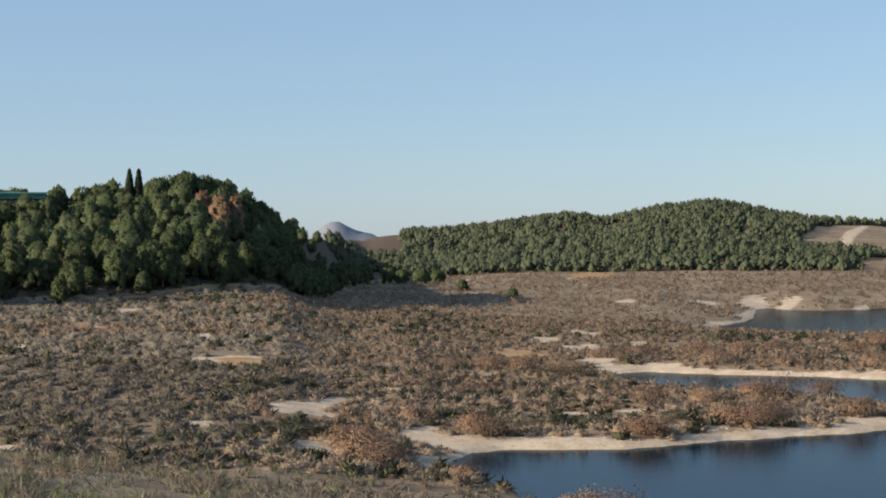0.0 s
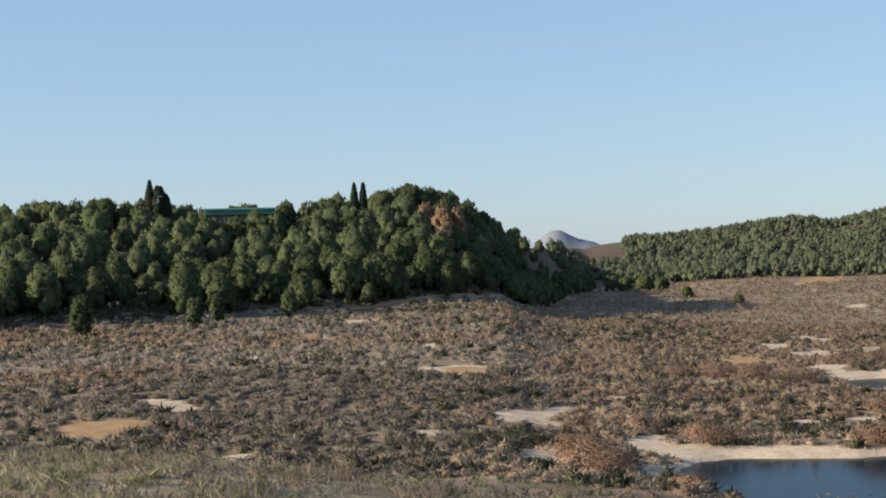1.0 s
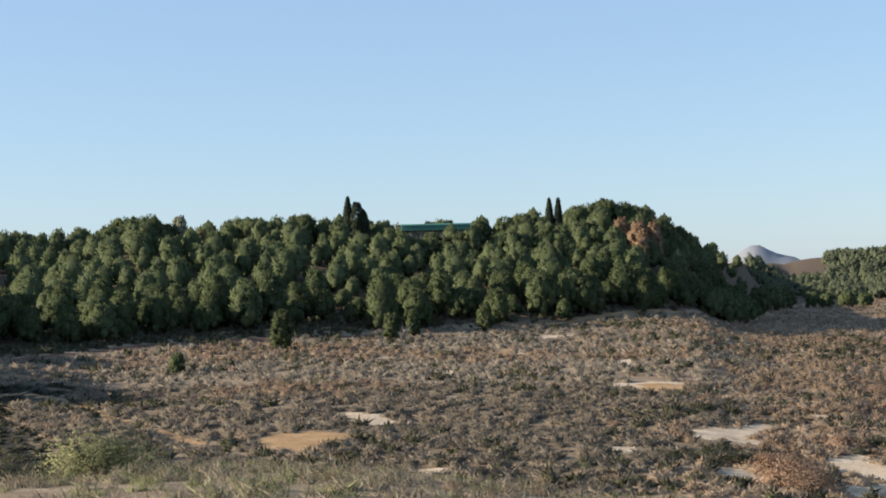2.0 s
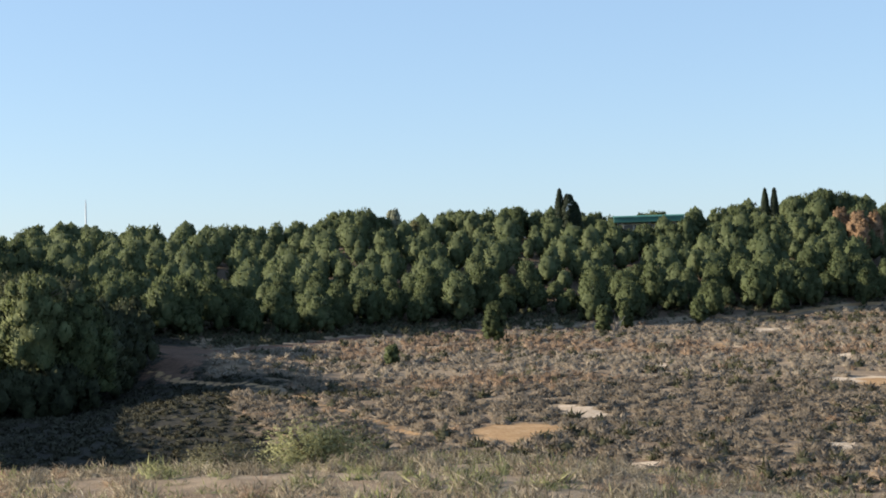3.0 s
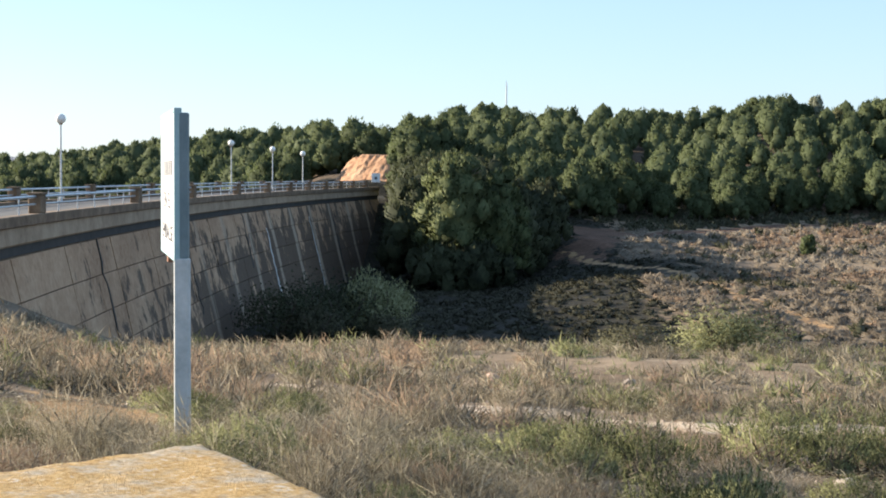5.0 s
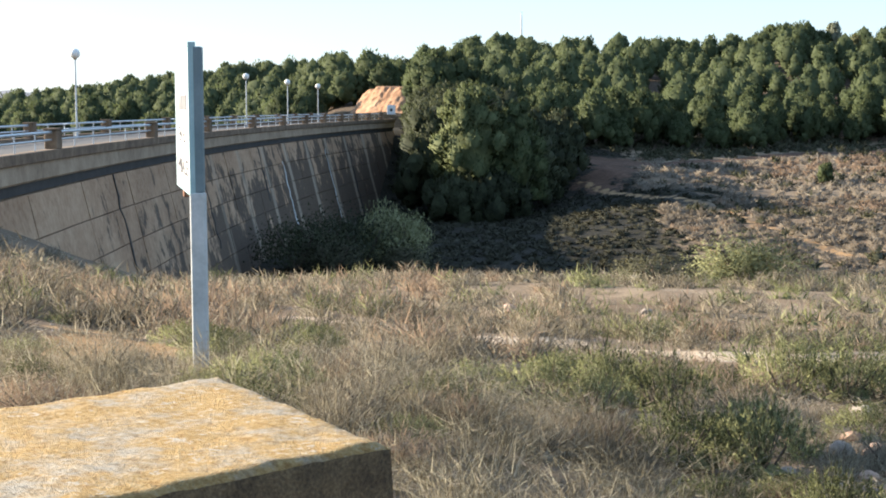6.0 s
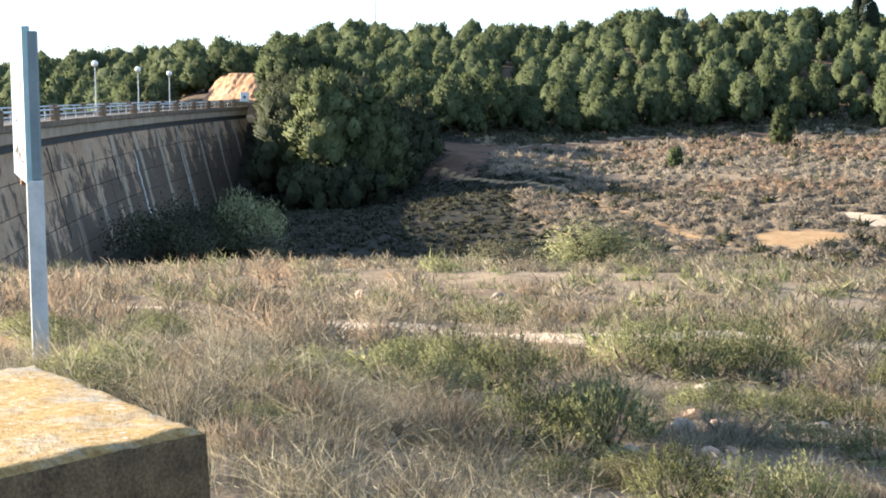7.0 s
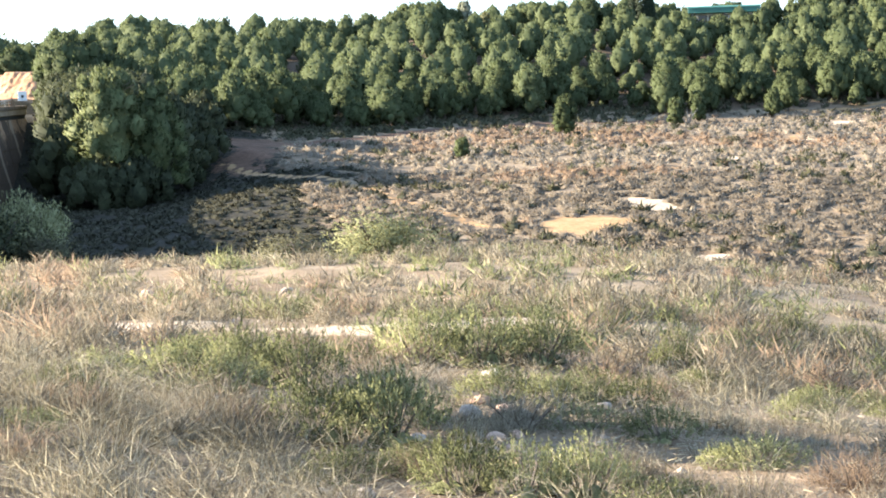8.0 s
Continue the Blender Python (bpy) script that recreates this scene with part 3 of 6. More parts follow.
def build_scrub():
    rng = np.random.RandomState(11)
    bands = [(84, 150, 0.95, 2, 44, 0.36), (150, 275, 1.3, 1, 20, 0.42)]
    for k, (r0, r1, gap, lobes, tris, leaf) in enumerate(bands):
        temps = [saltbush_verts(rng, lobes, tris, leaf) for _ in range(12)]
        floor = lambda x, y, g: (foot_of(x, y) < 16) & (in_dam(x, y) > 1.0)
        x, y = strew(rng, -19, 47, r0, r1, gap, floor)
        kindness = wave(x, y, 22, 11) + 0.7 * wave(x, y, 7, 12) + 0.5 * rng.normal(size=len(x))
        az = np.degrees(np.arctan2(-x, y))
        near_water = np.clip((6 - az) / 8, 0, 1)
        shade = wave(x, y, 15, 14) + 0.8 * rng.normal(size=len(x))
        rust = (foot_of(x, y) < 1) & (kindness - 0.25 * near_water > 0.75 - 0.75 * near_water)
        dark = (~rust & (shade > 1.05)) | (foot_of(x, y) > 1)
        cast_shade = (cast_shade_field(x, y) > 0.45 + 0.25 * wave(x, y, 9, 13))
        dark &= ~cast_shade
        rust &= ~dark & ~cast_shade
        under = (foot_of(x, y) > -11 + 5 * wave(x, y, 8, 15)) & (az > 18.5) & ~cast_shade
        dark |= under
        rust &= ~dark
        warm = ~rust & ~dark & ~cast_shade & (az + 5 * wave(x, y, 12, 16) < 5)
        grey = ~rust & ~dark & ~cast_shade & ~warm
        for name, sel, mat, w0, w1, tall, label in (("saltbush_scrub", grey, GREY_SHRUB, 0.75, 1.75, 0.47, "low grey saltbush shrubs covering the dry valley floor"),
                                                    ("warm_scrub", warm, WARM_SHRUB, 0.7, 1.7, 0.48, "warm grey-brown shrubs on the flat towards the lake"),
                                                    ("brown_scrub", rust, BROWN_SHRUB, 0.7, 1.7, 0.52, "brown leafless winter shrubs among the saltbush"),
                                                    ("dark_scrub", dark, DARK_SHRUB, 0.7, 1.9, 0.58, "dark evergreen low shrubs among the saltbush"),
                                                    ("damp_scrub", cast_shade, SHADE_SHRUB, 0.5, 1.3, 0.42, "scrub along the foot of the dam, coloured blackish for shade")):
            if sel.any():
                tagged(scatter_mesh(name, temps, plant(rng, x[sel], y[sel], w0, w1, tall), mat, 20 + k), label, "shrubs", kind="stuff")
    temps = [saltbush_verts(rng, 1, 9, 0.55)[-27:] for _ in range(8)]
    x, y = strew(rng, -19, 5, 275, 490, 2.3, lambda x, y, g: foot_of(x, y) < 12)
    tagged(scatter_mesh("far_scrub", temps, plant(rng, x, y, 0.9, 2.0, 0.5), WARM_SHRUB, 40), "grey scrub on the far shore", "shrubs", kind="stuff")


build_scrub()


def pine_crown(rng, tris, tall, wide, lobes, leaf, cone=0.5, fine=True):
    """The crown of a pine standing at the origin: rounded lobes bristling with upright needle tufts; cone 0: round-headed, 1: pointed."""
    mid, size = np.array([0, 0, tall * 0.5]), np.array([wide, wide, tall * 0.52])
    centres, radii = [np.array([0, 0, tall * 0.5])], [np.array([wide * 0.82, wide * 0.82, tall * 0.47])]
    for k in range(lobes):
        u = 0.93 - (k + 0.5) / lobes * 1.6                # from the top down over the shell of the head
        a = k * 2.4 + rng.rand() * 1.1
        ring = math.sqrt(max(0.0, 1 - u * u)) * (1 - cone * 0.45 * (u + 0.5)) * (0.80 + 0.30 * rng.rand())
        rad = wide * (0.21 + 0.15 * rng.rand()) * (16 / lobes) ** 0.4
        up = rad * (1.15 + 0.45 * rng.rand())
        z = tall * 0.5 * (1 + u * 0.98) - up * (0.55 + 0.35 * u) + tall * 0.025 * rng.normal()
        centres.append(np.array([math.cos(a) * ring * (wide - rad * 0.55), math.sin(a) * ring * (wide - rad * 0.55), max(up * 0.55, z)]))
        radii.append(np.array([rad, rad, up]))
    C, R = np.array(centres), np.array(radii)
    out = []
    for k in range(len(C)):
        v = lump(rng, BALL if fine or k == 0 else OCTA[OCTA_F].reshape(-1, 3), C[k], R[k] * (0.84 if fine else 0.92))
        if k == 0:                                        # the body narrows upwards
            v[:, :2] *= (1 - cone * 0.45 * np.clip(v[:, 2:] / tall - 0.3, 0, 1))
        n = 0.45 * (v - C[k]) / R[k] + 0.8 * (v - mid) / size + [0, 0, 0.45]
        out.append(np.concatenate([v, n / (np.linalg.norm(n, axis=1)[:, None] + 1e-9)], 1))
    # tufts on the outer skin of the lobes only
    pick = np.where(rng.rand(tris * 3) < 0.3, 0, rng.choice(len(C) - 1, size=tris * 3) + 1)
    p = rng.normal(size=(tris * 3, 3))
    p /= np.linalg.norm(p, axis=1)[:, None]
    q = C[pick] + p * R[pick] * (0.80 + 0.25 * rng.rand(len(p)))[:, None]
    deep = (np.linalg.norm((q[:, None] - C[None]) / R[None], axis=2) < 0.72).any(1)
    ok = ~deep & (p[:, 2] > -0.55) & (q[:, 2] > 0.1)
    p, q, pick = p[ok][:tris], q[ok][:tris], pick[ok][:tris]
    soft = 0.45 * p + 0.8 * (q - mid) / size + [0, 0, 0.45]
    soft /= np.linalg.norm(soft, axis=1)[:, None]
    aim = soft * 0.7 + [0, 0, 0.75]
    v = tufts(rng, q - aim * leaf * 0.35, aim, leaf, 0.30, 0.3)
    soft = soft + 0.38 * rng.normal(size=soft.shape)
    soft /= np.linalg.norm(soft, axis=1)[:, None]
    out.append(np.concatenate([v, np.repeat(soft, 3, 0)], 1))
    return np.concatenate(out)


def pine_trunk(bm, rng, tall, base):
    tip = Vector((rng.uniform(-0.3, 0.3), rng.uniform(-0.3, 0.3), tall * 0.85))
    mid = tip * 0.5 + Vector((rng.uniform(-0.15, 0.15), rng.uniform(-0.15, 0.15), 0))
    add_tube(bm, (0, 0, -0.4), mid, base, base * 0.65, 6)
    add_tube(bm, mid, tip, base * 0.65, base * 0.2, 6)
    for k in range(5):
        z = mid.lerp(tip, rng.rand() * 0.8)
        a = rng.rand() * 6.283
        add_tube(bm, z, z + Vector((math.cos(a), math.sin(a), 0.45)) * tall * 0.2, base * 0.3, base * 0.1, 4)
    return bm


def tree_thing(name, crown_me, trunk_me, m, label, category="tree", group=""):
    root = new(name)
    root.matrix_basis = m
    for nm, me in (("trunk", trunk_me), ("crown", crown_me)):
        ob = new(nm, me)
        ob.parent = root
    return tagged(root, label, category, group)


def to_mesh(name, bm, mat):
    me = bpy.data.meshes.new(name)
    bm.to_mesh(me)
    bm.free()
    me.materials.append(mat)
    return me


def build_pines():
    rng = np.random.RandomState(5)
    kinds = []
    for k in range(9):
        wide, cone = 1.9 + 0.8 * rng.rand(), 0.15 + 0.75 * rng.rand()
        v = pine_crown(rng, 1250, 6.4, wide, 20, 0.34, cone)
        thin = pine_crown(rng, 270, 6.4, wide, 11, 0.52, cone, False)
        kinds.append((mesh_data("crown", v, np.arange(len(v)).reshape(-1, 3), PINE), to_mesh("trunk", pine_trunk(bmesh.new(), rng, 6.3, 0.17), BARK), thin))
    # one tree a cell, jittered, over the hill behind the valley
    pts = []
    r = 186.0
    while r < 440:
        step = 4.1 + (r - 186) * 0.008
        for az in np.arange(4.2 + rng.rand() * math.degrees(step / r), 60, math.degrees(step / r)):
            a, rr = radians(az + rng.uniform(-0.65, 0.65) * math.degrees(step / r)), r + rng.uniform(-0.65, 0.65) * step
            pts.append((-math.sin(a) * rr, math.cos(a) * rr))
        r += step
    for r in np.arange(258, 345, 4.2):
        for az in np.arange(4.6, 13.0, math.degrees(4.6 / r)):
            a, rr = radians(az + rng.uniform(-0.5, 0.5)), r + rng.uniform(-2, 2)
            if rng.rand() < 0.6:
                pts.append((-math.sin(a) * rr, math.cos(a) * rr))
    pts = np.array(pts)
    f = foot_of(pts[:, 0], pts[:, 1])
    az, rr = np.degrees(np.arctan2(-pts[:, 0], pts[:, 1])), np.hypot(pts[:, 0], pts[:, 1])
    ok = (f > 0.5) & (az > 4.2) & (rr < table(az, TOP_R) + 16) & ~((az > 40.0) & (in_dam(pts[:, 0], pts[:, 1]) > -13)) & ~((az > 39.9) & (az < 43.2) & (rr < 236)) & (rng.rand(len(pts)) < 0.94)
    ok &= (clay_field(pts[:, 0], pts[:, 1]) < 0.3) & (clay_field(pts[:, 0] * 1.018, pts[:, 1] * 1.018) < 0.3)
    pts = pts[ok]
    f = f[ok]
    order = np.argsort(f)
    pts = pts[order]
    z = height(pts[:, 0], pts[:, 1])
    size = 0.58 + 0.6 * rng.rand(len(pts)) ** 1.4 + 0.12 * wave(pts[:, 0], pts[:, 1], 16, 55)
    rim = table(np.degrees(np.arctan2(-pts[:, 0], pts[:, 1])), TOP_R) - np.hypot(pts[:, 0], pts[:, 1])
    size = np.where(rim < 24, np.minimum(size, 1.05), size)
    size *= np.interp(np.degrees(np.arctan2(-pts[:, 0], pts[:, 1])), [4.5, 6.5], [0.65, 1.0])
    n_single = 240
    for k in range(min(n_single, len(pts))):
        c, t, _ = kinds[rng.randint(9)]
        s = size[k]
        m = Matrix.LocRotScale((pts[k, 0], pts[k, 1], z[k] - 0.1), Euler((0, 0, rng.rand() * 6.28)), (s * rng.uniform(0.85, 1.15), s, s * rng.uniform(0.85, 1.15)))
        tree_thing("pine_tree", c, t, m, "dark green Aleppo pine on the wooded hillside", "tree", "pines of the wooded hill")
    rest = np.stack([pts[n_single:, 0], pts[n_single:, 1], z[n_single:] - 0.1, size[n_single:], size[n_single:]], -1)
    light = [k[2] for k in kinds]
    tagged(scatter_mesh("pine_wood", light, rest, PINE, 51), "dense green pine wood on the upper hillside", "trees", kind="stuff")
    print("pines", len(pts))


build_pines()


def build_far_wood():
    rng = np.random.RandomState(6)
    temps = [pine_crown(rng, 14, 6.6, 3.0, 4, 0.9, 0.25, False)[96:] for _ in range(10)]
    x, y = strew(rng, -19, 4.2, 470, 830, 3.6)
    az, r = np.degrees(np.arctan2(-x, y)), np.hypot(x, y)
    f = foot_of(x, y)
    ok = (f > 6) & ~((az < -12.5) & (wave(x, y, 40, 21) + (az + 14.5) * 0.5 < 0)) & (wave(x, y, 55, 22) + 0.6 * wave(x, y, 18, 23) > -0.72)
    ok &= (r < table(az, TOP_R) + 20) & ~((az > 1.5) & (r > 600))
    x, y = x[ok], y[ok]
    s = rng.uniform(0.36, 0.8, len(x))
    tagged(scatter_mesh("far_pine_wood", temps, np.stack([x, y, height(x, y) - 0.2, s, s], -1), PINE_HAZED, 61), "green pine wood on the far hill across the lake", "trees", kind="stuff")
    print("far", len(x))


build_far_wood()

# ---- single trees and plants of the valley ----


def polar(az, r):
    return -math.sin(radians(az)) * r, math.cos(radians(az)) * r


def ground_at(x, y):
    return float(height(np.array([x]), np.array([y]))[0])


def lone_pine(az, r, tall, wide, seed, label, tris=1400, clumps=34, leaf=0.42, mat=None, group="", cone=0.15):
    rng = np.random.RandomState(seed)
    v = pine_crown(rng, tris, tall, wide, int(12 + clumps * 0.4), 0.2 + leaf * 0.6, cone)
    x, y = polar(az, r)
    crown = mesh_data("crown", v, np.arange(len(v)).reshape(-1, 3), mat or PINE)
    trunk = to_mesh("trunk", pine_trunk(bmesh.new(), rng, tall, tall * 0.022), BARK)
    return tree_thing("pine_tree", crown, trunk, Matrix.Translation((x, y, ground_at(x, y) - 0.1)), label, "tree", group)


BRIGHT_PINE = leaf_material("fresh_pine_needles", (0.04, 0.052, 0.022), (0.095, 0.116, 0.049), (0.175, 0.195, 0.09))
lone_pine(37.75, 146, 13.6, 3.8, 71, "tall bushy pine beside the dam's far end", 5600, 60, 0.24, BRIGHT_PINE)
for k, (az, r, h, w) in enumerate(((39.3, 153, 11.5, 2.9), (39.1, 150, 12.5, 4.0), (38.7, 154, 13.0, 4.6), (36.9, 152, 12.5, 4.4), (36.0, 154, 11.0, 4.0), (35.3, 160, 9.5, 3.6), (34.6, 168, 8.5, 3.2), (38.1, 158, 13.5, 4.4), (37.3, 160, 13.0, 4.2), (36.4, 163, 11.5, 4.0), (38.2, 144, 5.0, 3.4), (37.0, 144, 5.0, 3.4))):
    lone_pine(az, r, h, w, 170 + k, "tree at the foot of the dam's abutment, leaves darkened for shade", 2200, 40, 0.26, SHADED_LEAF, "trees of the abutment")
lone_pine(36.2, 147, 11.4, 3.0, 72, "bushy pine beside the dam's far end", 3600, 50, 0.24, BRIGHT_PINE)
lone_pine(39.3, 165, 9.0, 3.0, 74, "dark pine crowding the dam's abutment", 2600, 46, 0.3)
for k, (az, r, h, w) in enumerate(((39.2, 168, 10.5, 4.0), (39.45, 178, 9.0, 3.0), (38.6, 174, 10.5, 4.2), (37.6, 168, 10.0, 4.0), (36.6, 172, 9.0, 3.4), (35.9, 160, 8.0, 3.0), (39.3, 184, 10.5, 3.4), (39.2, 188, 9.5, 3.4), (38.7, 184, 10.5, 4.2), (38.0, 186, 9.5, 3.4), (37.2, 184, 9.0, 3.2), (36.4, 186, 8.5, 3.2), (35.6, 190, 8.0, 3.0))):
    lone_pine(az, r, h, w, 140 + k, "tree crowding the dam's abutment, nearer ones darkened for shade", 1900, 36, 0.28, SHADED_LEAF if r < 180 else None, "trees of the abutment")
for k, (az, r, h, w) in enumerate(((41.0, 234, 6.5, 2.6), (41.7, 237, 6.0, 2.6), (42.4, 236, 6.0, 2.6), (40.4, 238, 7.0, 2.8), (43.0, 240, 6.0, 2.6))):
    lone_pine(az, r, h, w, 440 + k, "green pine above the raw earth cutting", 700, 26, 0.3, None, "trees of the abutment")
lone_pine(35.2, 178, 8.0, 3.0, 75, "dark pine above the dirt path", 2200, 46, 0.3)
lone_pine(21.25, 197.5, 5.7, 1.55, 76, "young pine standing alone on the valley floor", 1600, 30, 0.24)
lone_pine(25.05, 165.5, 2.4, 0.85, 77, "small young pine among grey shrubs", 600, 16, 0.18)
lone_pine(13.8, 236, 4.7, 1.25, 78, "young pine beside the sandy path", 900, 22, 0.26)
lone_pine(17.25, 216, 4.4, 1.25, 79, "young pine beside a bleached dead tree", 900, 22, 0.26)
lone_pine(16.45, 224, 4.6, 1.1, 80, "slim young pine at the wood's edge", 900, 22, 0.26)
for k, (az, r, h, w) in enumerate(((2.0, 418, 5, 2.2), (1.5, 410, 4.5, 2.0), (0.8, 415, 5, 2.4), (-0.7, 380, 3, 1.5), (2.9, 405, 6, 2.4), (3.6, 400, 6.5, 2.6), (3.9, 352, 7, 2.6), (3.3, 380, 7, 2.8), (-2.55, 352, 2.2, 1.3), (0.2, 425, 4.5, 2.2))):
    lone_pine(az, r, h, w, 90 + k, "pine at the mouth of the side valley", 420, 16, 0.45, None, "pines of the side valley")
for k, (az, r, h, w) in enumerate(((4.35, 345, 4.6, 2.6), (4.6, 330, 5.0, 2.7), (4.85, 318, 5.4, 2.8), (5.1, 310, 5.6, 2.8), (5.35, 302, 5.8, 2.8), (4.5, 318, 4.2, 2.6), (4.75, 306, 4.4, 2.7), (5.0, 300, 4.6, 2.7), (5.25, 292, 4.8, 2.7), (5.5, 296, 5.6, 2.8), (4.2, 335, 4.0, 2.5), (4.05, 352, 4.0, 2.5), (4.4, 308, 3.4, 2.4), (5.6, 286, 5.0, 2.6), (4.65, 296, 3.4, 2.3), (4.95, 288, 3.6, 2.3))):
    lone_pine(az, r, h, w, 400 + k, "pine on the steep end of the wooded hill", 700, 26, 0.26, None, "pines of the side valley")
# large trees that stand out of the skyline: bearing, rise of the top, half width
for k, (az, el, w) in enumerate(((26.75, 2.85, 3.3), (25.95, 2.95, 3.4), (26.35, 2.8, 3.0), (27.35, 2.6, 2.8), (25.2, 2.6, 2.1), (9.3, 3.12, 3.4), (8.7, 3.02, 3.3), (9.9, 3.0, 3.0), (10.4, 2.9, 2.8), (8.1, 2.78, 3.0), (7.4, 2.38, 2.8), (6.8, 2.0, 2.6), (22.3, 2.72, 2.8),
                                 (21.6, 2.62, 2.6), (22.9, 2.45, 2.2), (12.3, 2.68, 2.8), (13.0, 2.58, 2.6), (20.35, 2.85, 2.5), (19.6, 2.55, 2.4), (15.1, 2.52, 1.9), (17.5, 2.55, 2.7), (14.0, 2.5, 2.2), (11.7, 2.55, 2.0))):
    r = float(table(az, TOP_R)) - 6
    x, y = polar(az, r)
    lone_pine(az, r, EYE_Z + r * math.tan(radians(el + 0.06)) - ground_at(x, y), w, 110 + k, "large round-crowned pine on the hilltop", 1500, 30, 0.32, None, "hilltop pines", 0.0)
for k, (az, el) in enumerate(((16.7, 2.12), (16.2, 1.95), (15.7, 2.15), (15.2, 2.0), (14.7, 2.15), (14.2, 2.3), (13.2, 2.0), (12.7, 1.95), (12.2, 2.1), (11.5, 2.3), (10.9, 2.35))):
    x, y = polar(az, 288)
    lone_pine(az, 288, EYE_Z + 288 * math.tan(radians(el)) - ground_at(x, y), 2.3, 180 + k, "round-crowned pine in front of the pavilion", 900, 30, 0.28, None, "hilltop pines", 0.2)
for k, (az, r, el, w) in enumerate(((8.75, 300, 2.5, 2.0), (8.15, 298, 2.42, 2.1), (7.55, 301, 2.36, 1.8), (8.0, 295, 2.05, 1.5))):
    x, y = polar(az, r)
    lone_pine(az, r, EYE_Z + r * math.tan(radians(el)) - ground_at(x, y), w, 130 + k, "dead pine with rusty brown needles", 900, 26, 0.34, RUST, "dead pines")
lone_pine(24.85, 300, 8.0, 1.9, 135, "pale thin-leaved tree on the ridge", 700, 26, 0.45, leaf_material("pale_leaf", (0.16, 0.17, 0.11), (0.30, 0.31, 0.22), (0.42, 0.43, 0.32)))
lone_pine(24.1, 290, 6.5, 1.6, 136, "yellowing tree on the wooded slope", 600, 22, 0.45, leaf_material("yellow_leaf", (0.10, 0.10, 0.045), (0.19, 0.18, 0.085), (0.27, 0.25, 0.13)))


def cypress(az, r, tall, wide, seed, bushy=False):
    rng = np.random.RandomState(seed)
    n = 1500
    u = rng.rand(n)
    a = rng.rand(n) * 6.283
    prof = wide * np.sin(np.pi * (0.08 + 0.9 * u)) ** (0.5 if bushy else 0.7) * (0.8 + 0.25 * rng.rand(n))
    nn = np.stack([np.cos(a), np.sin(a), np.full(n, 0.35)], -1)
    c = np.stack([np.cos(a) * prof, np.sin(a) * prof, 0.3 + u * (tall - 0.4)], -1)
    v = np.concatenate([leaves(rng, c, nn, 0.42, 0.4, 0.4), np.repeat(nn, 3, 0)], 1)
    x, y = polar(az, r)
    crown = mesh_data("crown", v, np.arange(len(v)).reshape(-1, 3), CYPRESS)
    trunk = to_mesh("trunk", add_tube(bmesh.new(), (0, 0, -0.3), (0, 0, tall * 0.8), 0.16, 0.05, 6), BARK)
    tree_thing("cypress_tree", crown, trunk, Matrix.Translation((x, y, ground_at(x, y))), "slender dark cypress rising above the hilltop pines", "tree", "hilltop cypresses")


for az, r, top, w, seed, bushy in ((11.35, 300, 3.22, 0.8, 1, False), (11.02, 300, 3.22, 0.8, 2, False), (18.75, 300, 3.45, 0.95, 3, False), (18.42, 300, 3.25, 1.7, 4, True), (18.2, 300, 2.95, 1.3, 5, True)):
    x, y = polar(az, r)
    cypress(az, r, EYE_Z + r * math.tan(radians(top)) - ground_at(x, y), w, seed, bushy)


def build_bush(name, mat, width, tall, x, y, seed, label, tris, leaf, clumps=14, group="", sink=0.05):
    """A leafy bush on twisted stems."""
    rng = np.random.RandomState(seed)
    v = shrub_verts(rng, tris, clumps, leaf / width, 0.42, 0.95, False) * [width, width, tall, 1, 1, 1]
    root = new(name)
    root.location = (x, y, ground_at(x, y) - sink)
    f = new("foliage", mesh_data("foliage", v, np.arange(len(v)).reshape(-1, 3), mat))
    f.parent = root
    bm = bmesh.new()
    for k in range(6):
        a = rng.rand() * 6.283
        add_tube(bm, (0, 0, -0.05), (math.cos(a) * width * 0.3, math.sin(a) * width * 0.3, tall * 0.6), 0.03 * width, 0.012 * width, 4)
    part("woody_base", bm, BARK, root)
    return tagged(root, label, "shrub", group)


